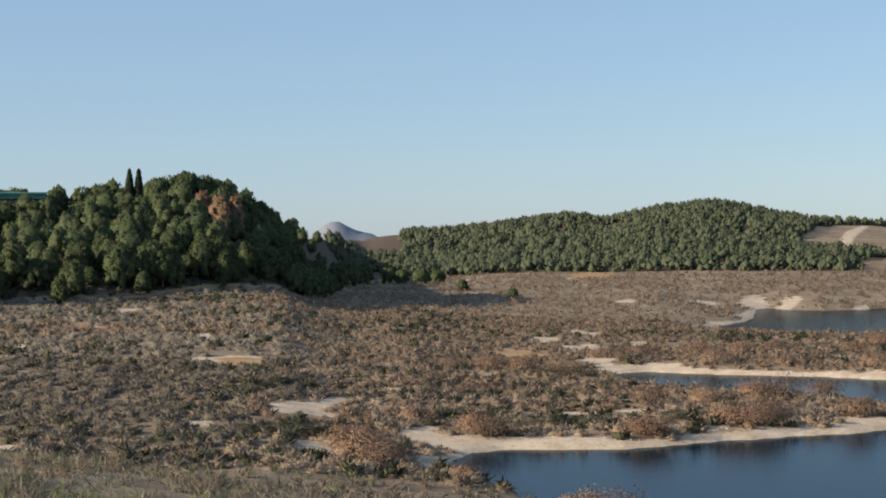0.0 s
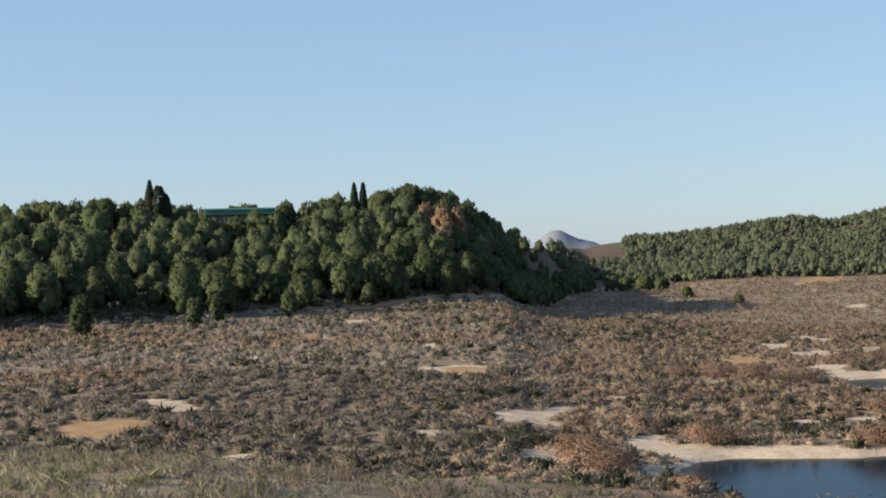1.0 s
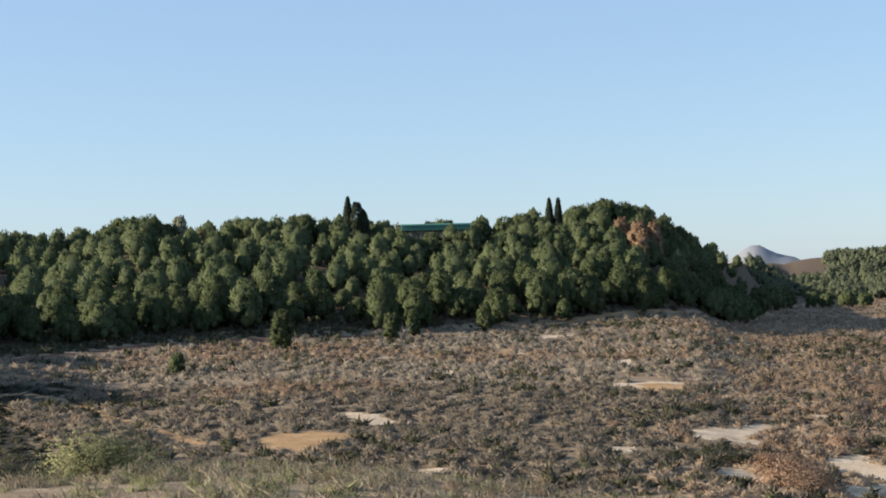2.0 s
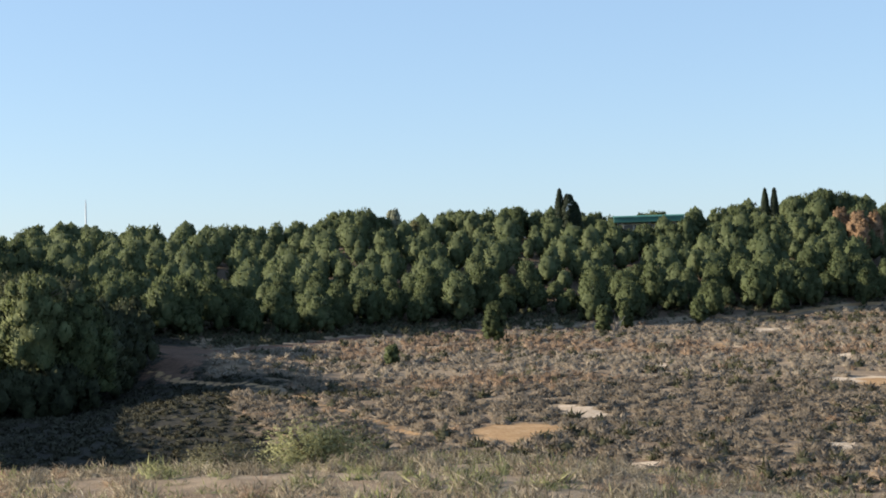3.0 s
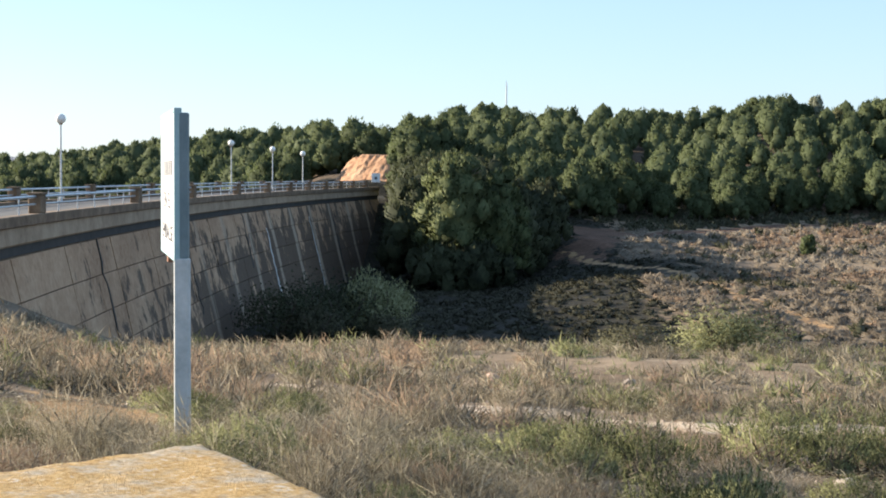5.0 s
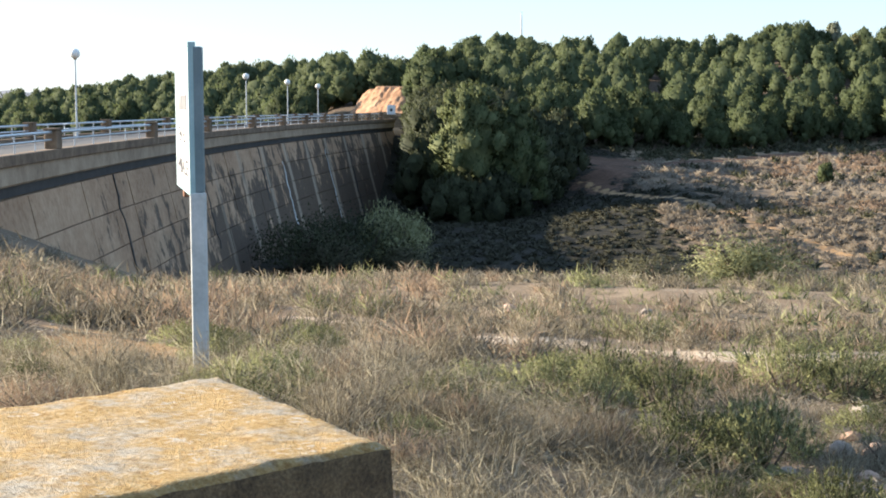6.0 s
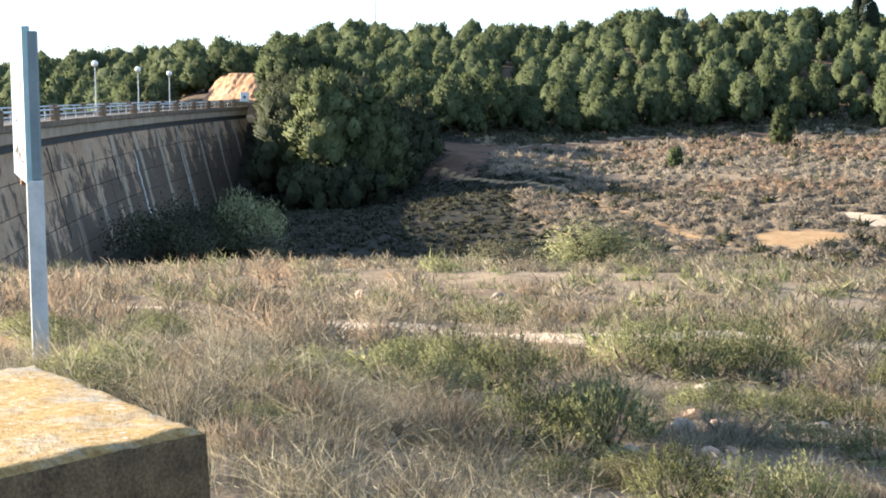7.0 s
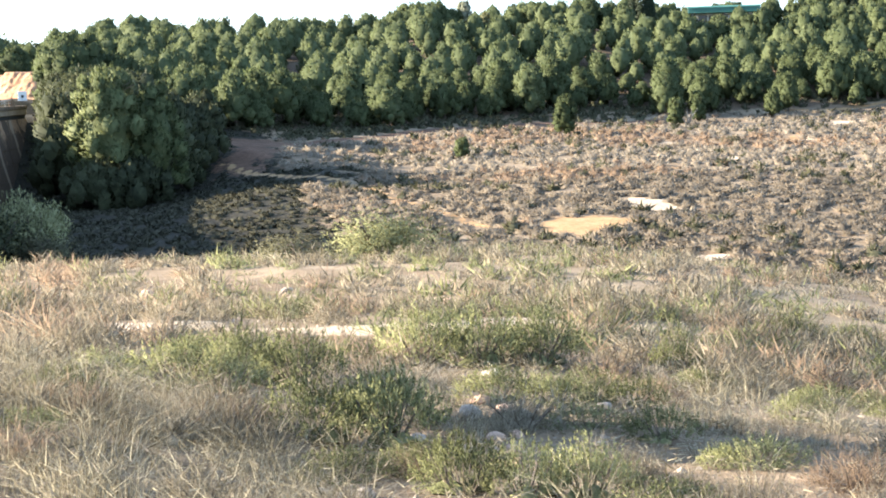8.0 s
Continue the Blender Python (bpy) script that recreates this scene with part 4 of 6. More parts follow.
for k, (x, y, w, h) in enumerate(((3.0, 107.0, 3.3, 2.2), (2.2, 107.6, 2.2, 1.8), (14.7, 107.3, 3.2, 1.9), (13.6, 107.6, 2.2, 1.5), (22.3, 112.6, 3.2, 2.0), (20.8, 113.2, 2.6, 1.8), (31.4, 117.4, 2.6, 2.0), (30.0, 171.6, 3.4, 2.4),
                                  (45.1, 163.9, 3.6, 2.4), (28.0, 131.0, 3.6, 2.6), (26.2, 131.5, 2.6, 2.0), (21.7, 126.2, 3.0, 1.8), (17.0, 128.0, 2.4, 1.6), (37.2, 169.4, 2.4, 1.2), (-4.9, 93.2, 3.2, 2.6), (-3.6, 92.4, 2.6, 1.9), (-5.6, 95.0, 2.2, 2.4),
                                  (5.0, 161.0, 3.4, 1.8), (1.0, 161.5, 3.6, 1.4), (8.6, 158.5, 3.6, 2.0), (12.6, 157.0, 3.6, 1.8), (24.0, 186.0, 3.4, 2.2), (31.0, 190.0, 3.6, 2.0), (36.5, 188.0, 3.2, 2.0), (41.0, 192.0, 3.0, 1.8), (50.0, 190.0, 3.4, 2.0), (55.0, 196.0, 3.6, 2.2), (19.0, 181.0, 3.2, 2.2), (8.4, 79.5, 3.2, 2.4), (7.0, 80.2, 2.0, 1.8), (-2.0, 112.0, 1.6, 1.2), (1.2, 88.0, 1.7, 1.1), (33.0, 135.0, 2.8, 1.8), (24.0, 116.0, 2.8, 1.8))):
    build_bush("tamarisk_bush", TAMARISK if k % 3 else leaf_material("tamarisk_pale", (0.12, 0.075, 0.05), (0.25, 0.16, 0.11), (0.36, 0.25, 0.18)), w, h, x, y, 200 + k,
               "rust-brown winter tamarisk bush by the water", 1900, 0.10, 20, "tamarisks along the shore")
for k, (x, y, w, h) in enumerate(((-10.2, 101.0, 3.8, 1.1), (-8.6, 102.0, 2.8, 1.0), (-12.4, 100.6, 2.6, 0.9), (11.0, 155.0, 4.2, 1.3), (13.5, 155.5, 3.4, 1.2), (7.6, 113.0, 3.2, 0.9), (11.0, 113.5, 3.0, 0.9), (17.5, 115.0, 3.2, 1.0), (0.8, 117.0, 3.0, 0.9), (38.0, 216.0, 5.0, 1.6), (42.0, 218.0, 5.0, 1.5), (22.0, 177.5, 4.0, 1.0), (33.0, 176.0, 4.5, 1.0), (40.0, 177.0, 4.5, 1.0), (-49.0, 180.0, 2.6, 1.4))):
    build_bush("dark_bush", DARK_SHRUB, w, h, x, y, 260 + k, "dark low evergreen bush on the reservoir flat", 760, 0.16, 14, "dark bushes of the flat")
build_bush("olive_bush", OLIVE, 2.15, 1.35, -16.3, 30.9, 300, "round pale olive-green bush on the bank's edge", 4200, 0.065, 26)
build_bush("olive_bush", DARK_SHRUB, 1.5, 0.75, -17.3, 28.8, 301, "twiggy grey-green bush on the bank's edge", 1500, 0.06, 18)
for k, (az, r, w, h, mat) in enumerate(((44.2, 100, 4.4, 4.4, SHADED_LEAF), (43.4, 103, 5.0, 4.6, SHADED_LEAF), (42.5, 106, 5.0, 4.6, SHADED_LEAF), (41.8, 103, 4.4, 4.2, SHADED_LEAF), (43.0, 98, 4.0, 3.4, DARK_SHRUB), (41.2, 108, 4.0, 4.0, SHADED_LEAF), (40.7, 104, 3.2, 4.8, OLIVE), (40.2, 106, 2.6, 4.2, OLIVE), (41.1, 105, 2.4, 5.0, OLIVE), (40.0, 101, 3.0, 2.4, DARK_SHRUB))):
    x, y = polar(az, r)
    build_bush("valley_bush", mat, w, h, x, y, 310 + k, "broad leafy bush at the foot of the dam", 2400, 0.14, 24, "bushes at the dam's foot")


def dead_tree():
    rng = np.random.RandomState(9)
    x, y = polar(16.85, 217)
    bm = bmesh.new()
    for k in range(12):
        a, lean = rng.rand() * 6.283, 0.3 + rng.rand()
        tip = Vector((math.cos(a) * lean * 1.6, math.sin(a) * lean * 1.6, 1.2 + 1.8 * rng.rand()))
        add_tube(bm, (0, 0, 0), tip * 0.6, 0.10, 0.06, 5)
        add_tube(bm, tip * 0.6, tip + Vector((rng.normal() * 0.3, rng.normal() * 0.3, 0)), 0.06, 0.02, 4)
    ob = part("dead_tree", bm, DEADWOOD)
    ob.location = (x, y, ground_at(x, y))
    tagged(ob, "bleached fallen dead tree at the wood's edge", "tree")


dead_tree()

# ================= the dam =================
CONCRETE = plain("weathered_concrete", [(0.07, 0.044, 0.026), (0.165, 0.11, 0.067), (0.29, 0.205, 0.135)], 0.9, 0.9, 0, 0.5, 0.03)
GALVANISED = plain("galvanised_steel", [(0.42, 0.44, 0.46), (0.58, 0.60, 0.62)], 4.0, 0.4, 0.7, 0.1, 0.003)
ROAD = plain("worn_asphalt", [(0.05, 0.05, 0.05), (0.10, 0.095, 0.09)], 1.0, 0.9)


def dam_face_material():
    """Grey-brown concrete, streaked down its face, with dark algae below."""
    m, nt, bsdf = material("stained_dam_concrete")
    p = place(nt)
    mp = node(nt, "ShaderNodeMapping", Scale=(1.0, 1.0, 0.75))
    nt.links.new(p, mp.inputs[0])
    sep = nt.nodes.new("ShaderNodeSeparateXYZ")
    nt.links.new(p, sep.inputs[0])
    run = calc(nt, "ADD", calc(nt, "MULTIPLY", calc(nt, "ADD", sep.outputs[0], 44.7), -0.578), calc(nt, "MULTIPLY", calc(nt, "SUBTRACT", sep.outputs[1], 32.5), 0.816))
    flat = nt.nodes.new("ShaderNodeCombineXYZ")
    nt.links.new(calc(nt, "MULTIPLY", run, 0.3), flat.inputs[0])
    nt.links.new(calc(nt, "MULTIPLY", sep.outputs[2], 0.24), flat.inputs[2])
    streak = noise_tex(nt, 0.55, 6, 0.7, mp.outputs[0])
    broad, fine = noise_tex(nt, 0.28, 4, 0.6, p), noise_tex(nt, 3.5, 5, 0.7, p)
    base = ramp(nt, calc(nt, "ADD", calc(nt, "MULTIPLY", broad, 0.5), calc(nt, "MULTIPLY", fine, 0.5)),
                [(0.35, (0.25, 0.142, 0.078)), (0.5, (0.40, 0.25, 0.148)), (0.66, (0.52, 0.355, 0.228))])
    # damp growth: heavier low down, further along, and panel by panel
    low = calc(nt, "MULTIPLY", calc(nt, "SUBTRACT", 7.4, sep.outputs[2]), 0.07)
    further = calc(nt, "MULTIPLY", calc(nt, "MINIMUM", calc(nt, "SUBTRACT", run, 34.0), 40.0), 0.005)
    own = calc(nt, "MULTIPLY", calc(nt, "SUBTRACT", nt.nodes.new("ShaderNodeObjectInfo").outputs["Random"], 0.5), 0.16)
    blotch = noise_tex(nt, 1.5, 9, 0.72, flat.outputs[0])
    spread = calc(nt, "ADD", calc(nt, "MULTIPLY", calc(nt, "SUBTRACT", streak, 0.5), 1.5), calc(nt, "MULTIPLY", calc(nt, "SUBTRACT", blotch, 0.5), 1.5))
    algae = calc(nt, "ADD", calc(nt, "ADD", 0.5, spread), calc(nt, "ADD", calc(nt, "ADD", low, own), further))
    col = mix(nt, ramp(nt, algae, [(0.52, (0, 0, 0)), (0.63, (0.9, 0.9, 0.9))]), base, (0.065, 0.044, 0.028))
    # pale washed strips down every second joint
    saw = calc(nt, "ABSOLUTE", calc(nt, "SUBTRACT", calc(nt, "FRACT", calc(nt, "DIVIDE", run, 9.8), 0.0), 0.5), 0.0)
    strip = calc(nt, "MULTIPLY", ramp(nt, calc(nt, "ADD", saw, calc(nt, "MULTIPLY", calc(nt, "SUBTRACT", streak, 0.5), 0.16)), [(0.04, (0.75, 0.75, 0.75)), (0.075, (0, 0, 0))]), calc(nt, "MULTIPLY", calc(nt, "SUBTRACT", run, 20.0), 0.02, True))
    col = mix(nt, strip, col, (0.40, 0.32, 0.235))
    pale = mix(nt, ramp(nt, streak, [(0.68, (0, 0, 0)), (0.78, (0.5, 0.5, 0.5))]), col, (0.50, 0.43, 0.35))
    nt.links.new(pale, bsdf.inputs["Base Color"])
    bsdf.inputs["Roughness"].default_value = 0.92
    bump(nt, bsdf, calc(nt, "ADD", fine, calc(nt, "MULTIPLY", streak, 0.6)), 0.6, 0.06)
    return m


DAM_FACE = dam_face_material()
DAM_START, DAM_RUN, DAM_OUT = Vector((-44.7, 32.5)), Vector((-0.578, 0.816)), Vector((0.816, 0.578))
CREST = 11.45


def dam_point(s, out, z):
    """s metres along the crest, out metres towards the reservoir."""
    bow = -3.2 * 4 * s * (126.0 - s) / 126.0 ** 2
    q = DAM_START + DAM_RUN * s + DAM_OUT * (out + bow)
    return Vector((q.x, q.y, z))


def dam_strip(bm, profile_pts, s0, s1, step):
    """A closed profile (out, z) drawn along the crest."""
    n = max(1, round((s1 - s0) / step))
    rings = [[bm.verts.new(dam_point(s0 + (s1 - s0) * k / n, o, z)) for o, z in profile_pts] for k in range(n + 1)]
    m = len(profile_pts)
    for a, b in zip(rings, rings[1:]):
        for i in range(m):
            bm.faces.new((a[i], a[(i + 1) % m], b[(i + 1) % m], b[i]))
    bm.faces.new(rings[0])
    bm.faces.new(rings[-1][::-1])
    return bm


BATTER = 0.24


def build_dam():
    dam = new("dam")
    s0, s1 = -34.0, 131.0
    foot = -3.0
    face = lambda z: 0.02 + BATTER * (CREST - 1.45 - z)
    part("core", dam_strip(bmesh.new(), [(-6.2, CREST - 0.35), (-0.15, CREST - 0.35), (-0.15, CREST - 1.4), (face(CREST - 1.45) - 0.12, CREST - 1.45), (face(foot) - 0.12, foot), (-9.5, foot), (-6.2, CREST - 2)], s0, s1, 6),
         CONCRETE, dam)
    part("road_deck", dam_strip(bmesh.new(), [(-6.2, CREST - 0.35), (-6.2, CREST - 0.22), (-0.2, CREST - 0.22), (-0.2, CREST - 0.35)], s0, s1, 6), ROAD, dam, "worn grey asphalt roadway")
    part("coping", dam_strip(bmesh.new(), [(-0.2, CREST - 0.38), (-0.2, CREST), (0.22, CREST), (0.25, CREST - 0.03), (0.25, CREST - 0.36), (0.2, CREST - 0.4)], s0, s1, 3), CONCRETE, dam, "dark weathered concrete coping")
    part("fascia", dam_strip(bmesh.new(), [(-0.12, CREST - 1.05), (-0.12, CREST - 0.4), (0.13, CREST - 0.4), (0.17, CREST - 0.98), (0.1, CREST - 1.05)], s0, s1, 3),
         plain("pale_fascia_concrete", [(0.19, 0.13, 0.08), (0.33, 0.24, 0.16), (0.44, 0.335, 0.23)], 0.6, 0.9), dam, "pale grey concrete fascia band")
    # the black colour holds both the stain and the overhang's shadow
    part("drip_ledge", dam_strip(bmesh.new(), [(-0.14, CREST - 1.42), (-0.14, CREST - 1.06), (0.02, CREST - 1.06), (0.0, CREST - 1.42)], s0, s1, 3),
         plain("stain_and_shade_concrete", [(0.03, 0.028, 0.026), (0.07, 0.065, 0.06)], 0.9, 0.95), dam, "recessed band, black from stain and painted soffit shade")
    part("far_kerb", dam_strip(bmesh.new(), [(-6.5, CREST - 0.5), (-6.5, CREST), (-6.2, CREST), (-6.2, CREST - 0.5)], s0, s1, 6), CONCRETE, dam)
    # lifts of the face: one slab each, with open joints
    rng = np.random.RandomState(3)
    tops = [CREST - 1.45 - 1.55 * k for k in range(8)]
    s = s0
    while s < s1 - 1:
        step = 5.2 if (s // 5.2) % 2 else 4.6
        e = min(s + step, s1)
        for zt in tops:
            zb = zt - 1.55
            p = rng.uniform(0, 0.05)
            bm = bmesh.new()
            q = []
            for d in (p, -0.14):
                q += [bm.verts.new(dam_point(a, face(z) + d, z)) for a, z in ((s + 0.03, zb + 0.025), (e - 0.03, zb + 0.025), (e - 0.03, zt - 0.025), (s + 0.03, zt - 0.025))]
            for f in ((0, 1, 2, 3), (7, 6, 5, 4), (0, 4, 5, 1), (1, 5, 6, 2), (2, 6, 7, 3), (3, 7, 4, 0)):
                bm.faces.new([q[i] for i in f])
            part("panel", bm, DAM_FACE, dam)
        s = e
    # black contraction joints and a white lime streak down the face
    tar = plain("black_joint_stain", [(0.018, 0.018, 0.018), (0.05, 0.048, 0.045)], 2.0, 0.9)
    lime = plain("lime_streak", [(0.45, 0.45, 0.43), (0.68, 0.68, 0.65)], 1.5, 0.9)
    for name, s, w, zt, zb, mat, slant in (("joint_stain", 16.5, 0.30, 10.0, 3.0, tar, 0.0), ("joint_stain", 62.0, 0.5, 10.0, 6.0, tar, 0.0), ("joint_stain", 104.0, 0.35, 9.4, 1.0, tar, 0.0), ("joint_stain", 40.0, 0.3, 9.9, 4.5, tar, 0.0), ("lime_streak", 71.0, 0.55, 8.6, 2.2, lime, 0.0), ("lime_streak", 92.0, 0.25, 9.0, 2.6, lime, 0.0)):
        bm = bmesh.new()
        rows = []
        for k in range(15):
            z = zt + (zb - zt) * k / 14
            ww = w * (0.35 + 0.65 * rng.rand()) * (0.5 + 0.9 * k / 14 if mat is lime else 1)
            c = s + 0.12 * rng.normal()
            rows.append([bm.verts.new(dam_point(c + dd * ww, face(z) + dep, z)) for dd, dep in ((-0.5, 0.062), (0.5, 0.062), (0.5, 0.03), (-0.5, 0.03))])
        for a, b in zip(rows, rows[1:]):
            for i in range(4):
                bm.faces.new((a[i], a[(i + 1) % 4], b[(i + 1) % 4], b[i]))
        part(name, bm, mat, dam)
    return tagged(dam, "long grey stained concrete dam carrying a road on top", "dam")


build_dam()


def build_railing(out, label):
    """Two steel rails between square concrete posts along the crest."""
    rail = new("dam_railing")
    rail.location = dam_point(0, out, CREST)
    base = rail.location.copy()
    posts = [-30, -14, 5.2, 26.7, 43.7, 60.7, 73.7, 84.2, 93.2, 102.2, 110.0, 117.0, 124.0]
    zero = 0.0 if out > -3 else -0.02
    for a in posts:
        bm = bmesh.new()
        add_box(bm, (-0.34, -0.24, zero), (0.34, 0.24, 0.70), 0.03)
        add_box(bm, (-0.38, -0.28, 0.70), (0.38, 0.28, 0.78), 0.02)
        p = part("post", bm, CONCRETE, rail)
        p.location = dam_point(a, out, CREST) - base
        p.rotation_euler = (0, 0, math.atan2(DAM_RUN.y, DAM_RUN.x))
    for a, b in zip(posts, posts[1:]):
        for h, r in ((0.62, 0.055), (0.34, 0.04)):
            part("rail", add_tube(bmesh.new(), dam_point(a + 0.3, out, CREST + h) - base, dam_point(b - 0.3, out, CREST + h) - base, r, r, 8), GALVANISED, rail)
        n = max(2, round((b - a) / 3.4))
        for k in range(1, n):
            q = dam_point(a + (b - a) * k / n, out, CREST) - base
            bow = dam_point(a, out, CREST).lerp(dam_point(b, out, CREST), k / n) - base
            part("support", add_tube(bmesh.new(), (bow.x, bow.y, -0.02), (bow.x, bow.y, 0.60), 0.03, 0.03, 6), GALVANISED, rail)
    return tagged(rail, label, "railing")


build_railing(0.0, "galvanised two-rail railing with concrete posts along the dam crest")
build_railing(-6.35, "galvanised two-rail railing with concrete posts on the dam's downstream side")


def street_lamp(s, top):
    lamp = new("street_lamp")
    lamp.location = dam_point(s, -5.9, CREST - 0.24)
    h = top - (CREST - 0.24)
    part("base", add_tube(bmesh.new(), (0, 0, 0), (0, 0, 0.5), 0.10, 0.085, 10), GALVANISED, lamp)
    part("pole", add_tube(bmesh.new(), (0, 0, 0.5), (0, 0, h - 0.30), 0.06, 0.045, 8), GALVANISED, lamp)
    part("collar", add_tube(bmesh.new(), (0, 0, h - 0.34), (0, 0, h - 0.2), 0.09, 0.12, 10), CONCRETE, lamp)
    bm = bmesh.new()
    bmesh.ops.create_uvsphere(bm, u_segments=16, v_segments=10, radius=0.29, matrix=Matrix.Translation((0, 0, h)))
    part("globe", bm, plain("opal_globe", [(0.74, 0.73, 0.68), (0.82, 0.81, 0.77)], 2.0, 0.25), lamp, "white opal glass globe", smooth=True)
    return tagged(lamp, "slim grey street lamp with a white globe on the dam road", "street lamp", "lamps along the dam")


for s, top in ((34.75, 16.0), (64.0, 15.85), (87.25, 15.67), (104.75, 15.4), (118.75, 15.15)):
    street_lamp(s, top)

# ================= cut bank, masts, house =================


def earth_bank():
    """A raw orange earth cut where the road leaves the dam; its face looks across the road."""
    c = Vector((*polar(41.28, 214), 0))
    turn = radians(41.35 - 38)
    right, back = Vector((math.cos(turn), math.sin(turn), 0)), Vector((-math.sin(turn), math.cos(turn), 0))
    n, m = 72, 26
    u, v = np.meshgrid(np.linspace(-7.0, 6.0, n), np.linspace(0, 1, m))
    top = (3.3 + 0.5 * wave(u, u * 0 + 3, 1.8, 33) + 0.25 * wave(u, u * 0, 0.6, 34)) * np.clip(1.3 - np.abs((u + 0.5) / 6.3) ** 2.2, 0.08, 1)
    gully = np.abs(wave(u * 1.0, v * 1.2, 0.9, 31))
    px = u + 0.2 * wave(u * 3, v * 9, 1.5, 35)
    py = 2.6 * v ** 0.8 + 0.28 * gully + 0.14 * wave(u, v * 5, 0.45, 32) + 1.4 * (np.abs(u) / 6) ** 2
    dz = top * v
    vs = [c + right * float(a) + back * float(b) + Vector((0, 0, 11.9 + float(z))) for a, b, z in zip(px.ravel(), py.ravel(), dz.ravel())]
    ring = [c + right * float(a) + back * 11 + Vector((0, 0, 11.9 + float(z))) for a, z in zip(u[-1], dz[-1])]
    verts = np.array([tuple(q) for q in vs + ring])
    idx = np.arange((m + 1) * n).reshape(m + 1, n)
    faces = np.stack([idx[:-1, :-1], idx[:-1, 1:], idx[1:, 1:], idx[1:, :-1]], -1).reshape(-1, 4)
    clay = plain("raw_orange_earth", [(0.26, 0.125, 0.062), (0.39, 0.215, 0.12), (0.50, 0.32, 0.20)], 0.5, 0.95, 0, 0.9, 0.2)
    tagged(new("earth_bank", mesh_data("earth_bank", verts, faces, clay)), "raw orange earth cutting at the end of the dam road", "bank", kind="structure")


earth_bank()


def mast(az, r, z0, z1, rad, label):
    x, y = polar(az, r)
    root = new("mast")
    root.location = (x, y, ground_at(x, y))
    z0 = ground_at(x, y)
    part("pole", add_tube(bmesh.new(), (0, 0, -0.3), (0, 0, z1 - z0), rad, rad * 0.6, 6), GALVANISED, root)
    part("tip", add_tube(bmesh.new(), (0, 0, z1 - z0), (0, 0, z1 - z0 + 0.8), rad * 0.5, rad * 0.2, 5), GALVANISED, root)
    tagged(root, label, "mast")


mast(35.95, 305, 0, 30.4, 0.2, "thin steel radio mast standing above the wood")
mast(46.85, 390, 0, 21.8, 0.17, "thin pole rising from the wood behind the dam")


def small_sign():
    x, y = polar(40.72, 205)
    root = new("road_sign")
    root.location = (x, y, 11.3)
    part("post", add_tube(bmesh.new(), (0, 0, -1.0), (0, 0, 1.2), 0.05, 0.05, 6), GALVANISED, root)
    white = plain("white_enamel", [(0.72, 0.72, 0.70), (0.82, 0.82, 0.80)], 3.0, 0.4)
    turn = pose(0, 0, 0, 0, 0, 40.72)
    part("plate", add_box(bmesh.new(), (-0.55, -0.03, 0.55), (0.55, 0.03, 1.75), 0.02, turn), white, root, "white enamelled plate")
    part("marking", add_box(bmesh.new(), (-0.16, -0.05, 0.95), (0.16, -0.034, 1.3), 0.0, turn), plain("dark_marking", [(0.03, 0.03, 0.03), (0.06, 0.06, 0.06)], 3.0, 0.5), root)
    tagged(root, "small white road sign at the end of the dam", "sign")


small_sign()


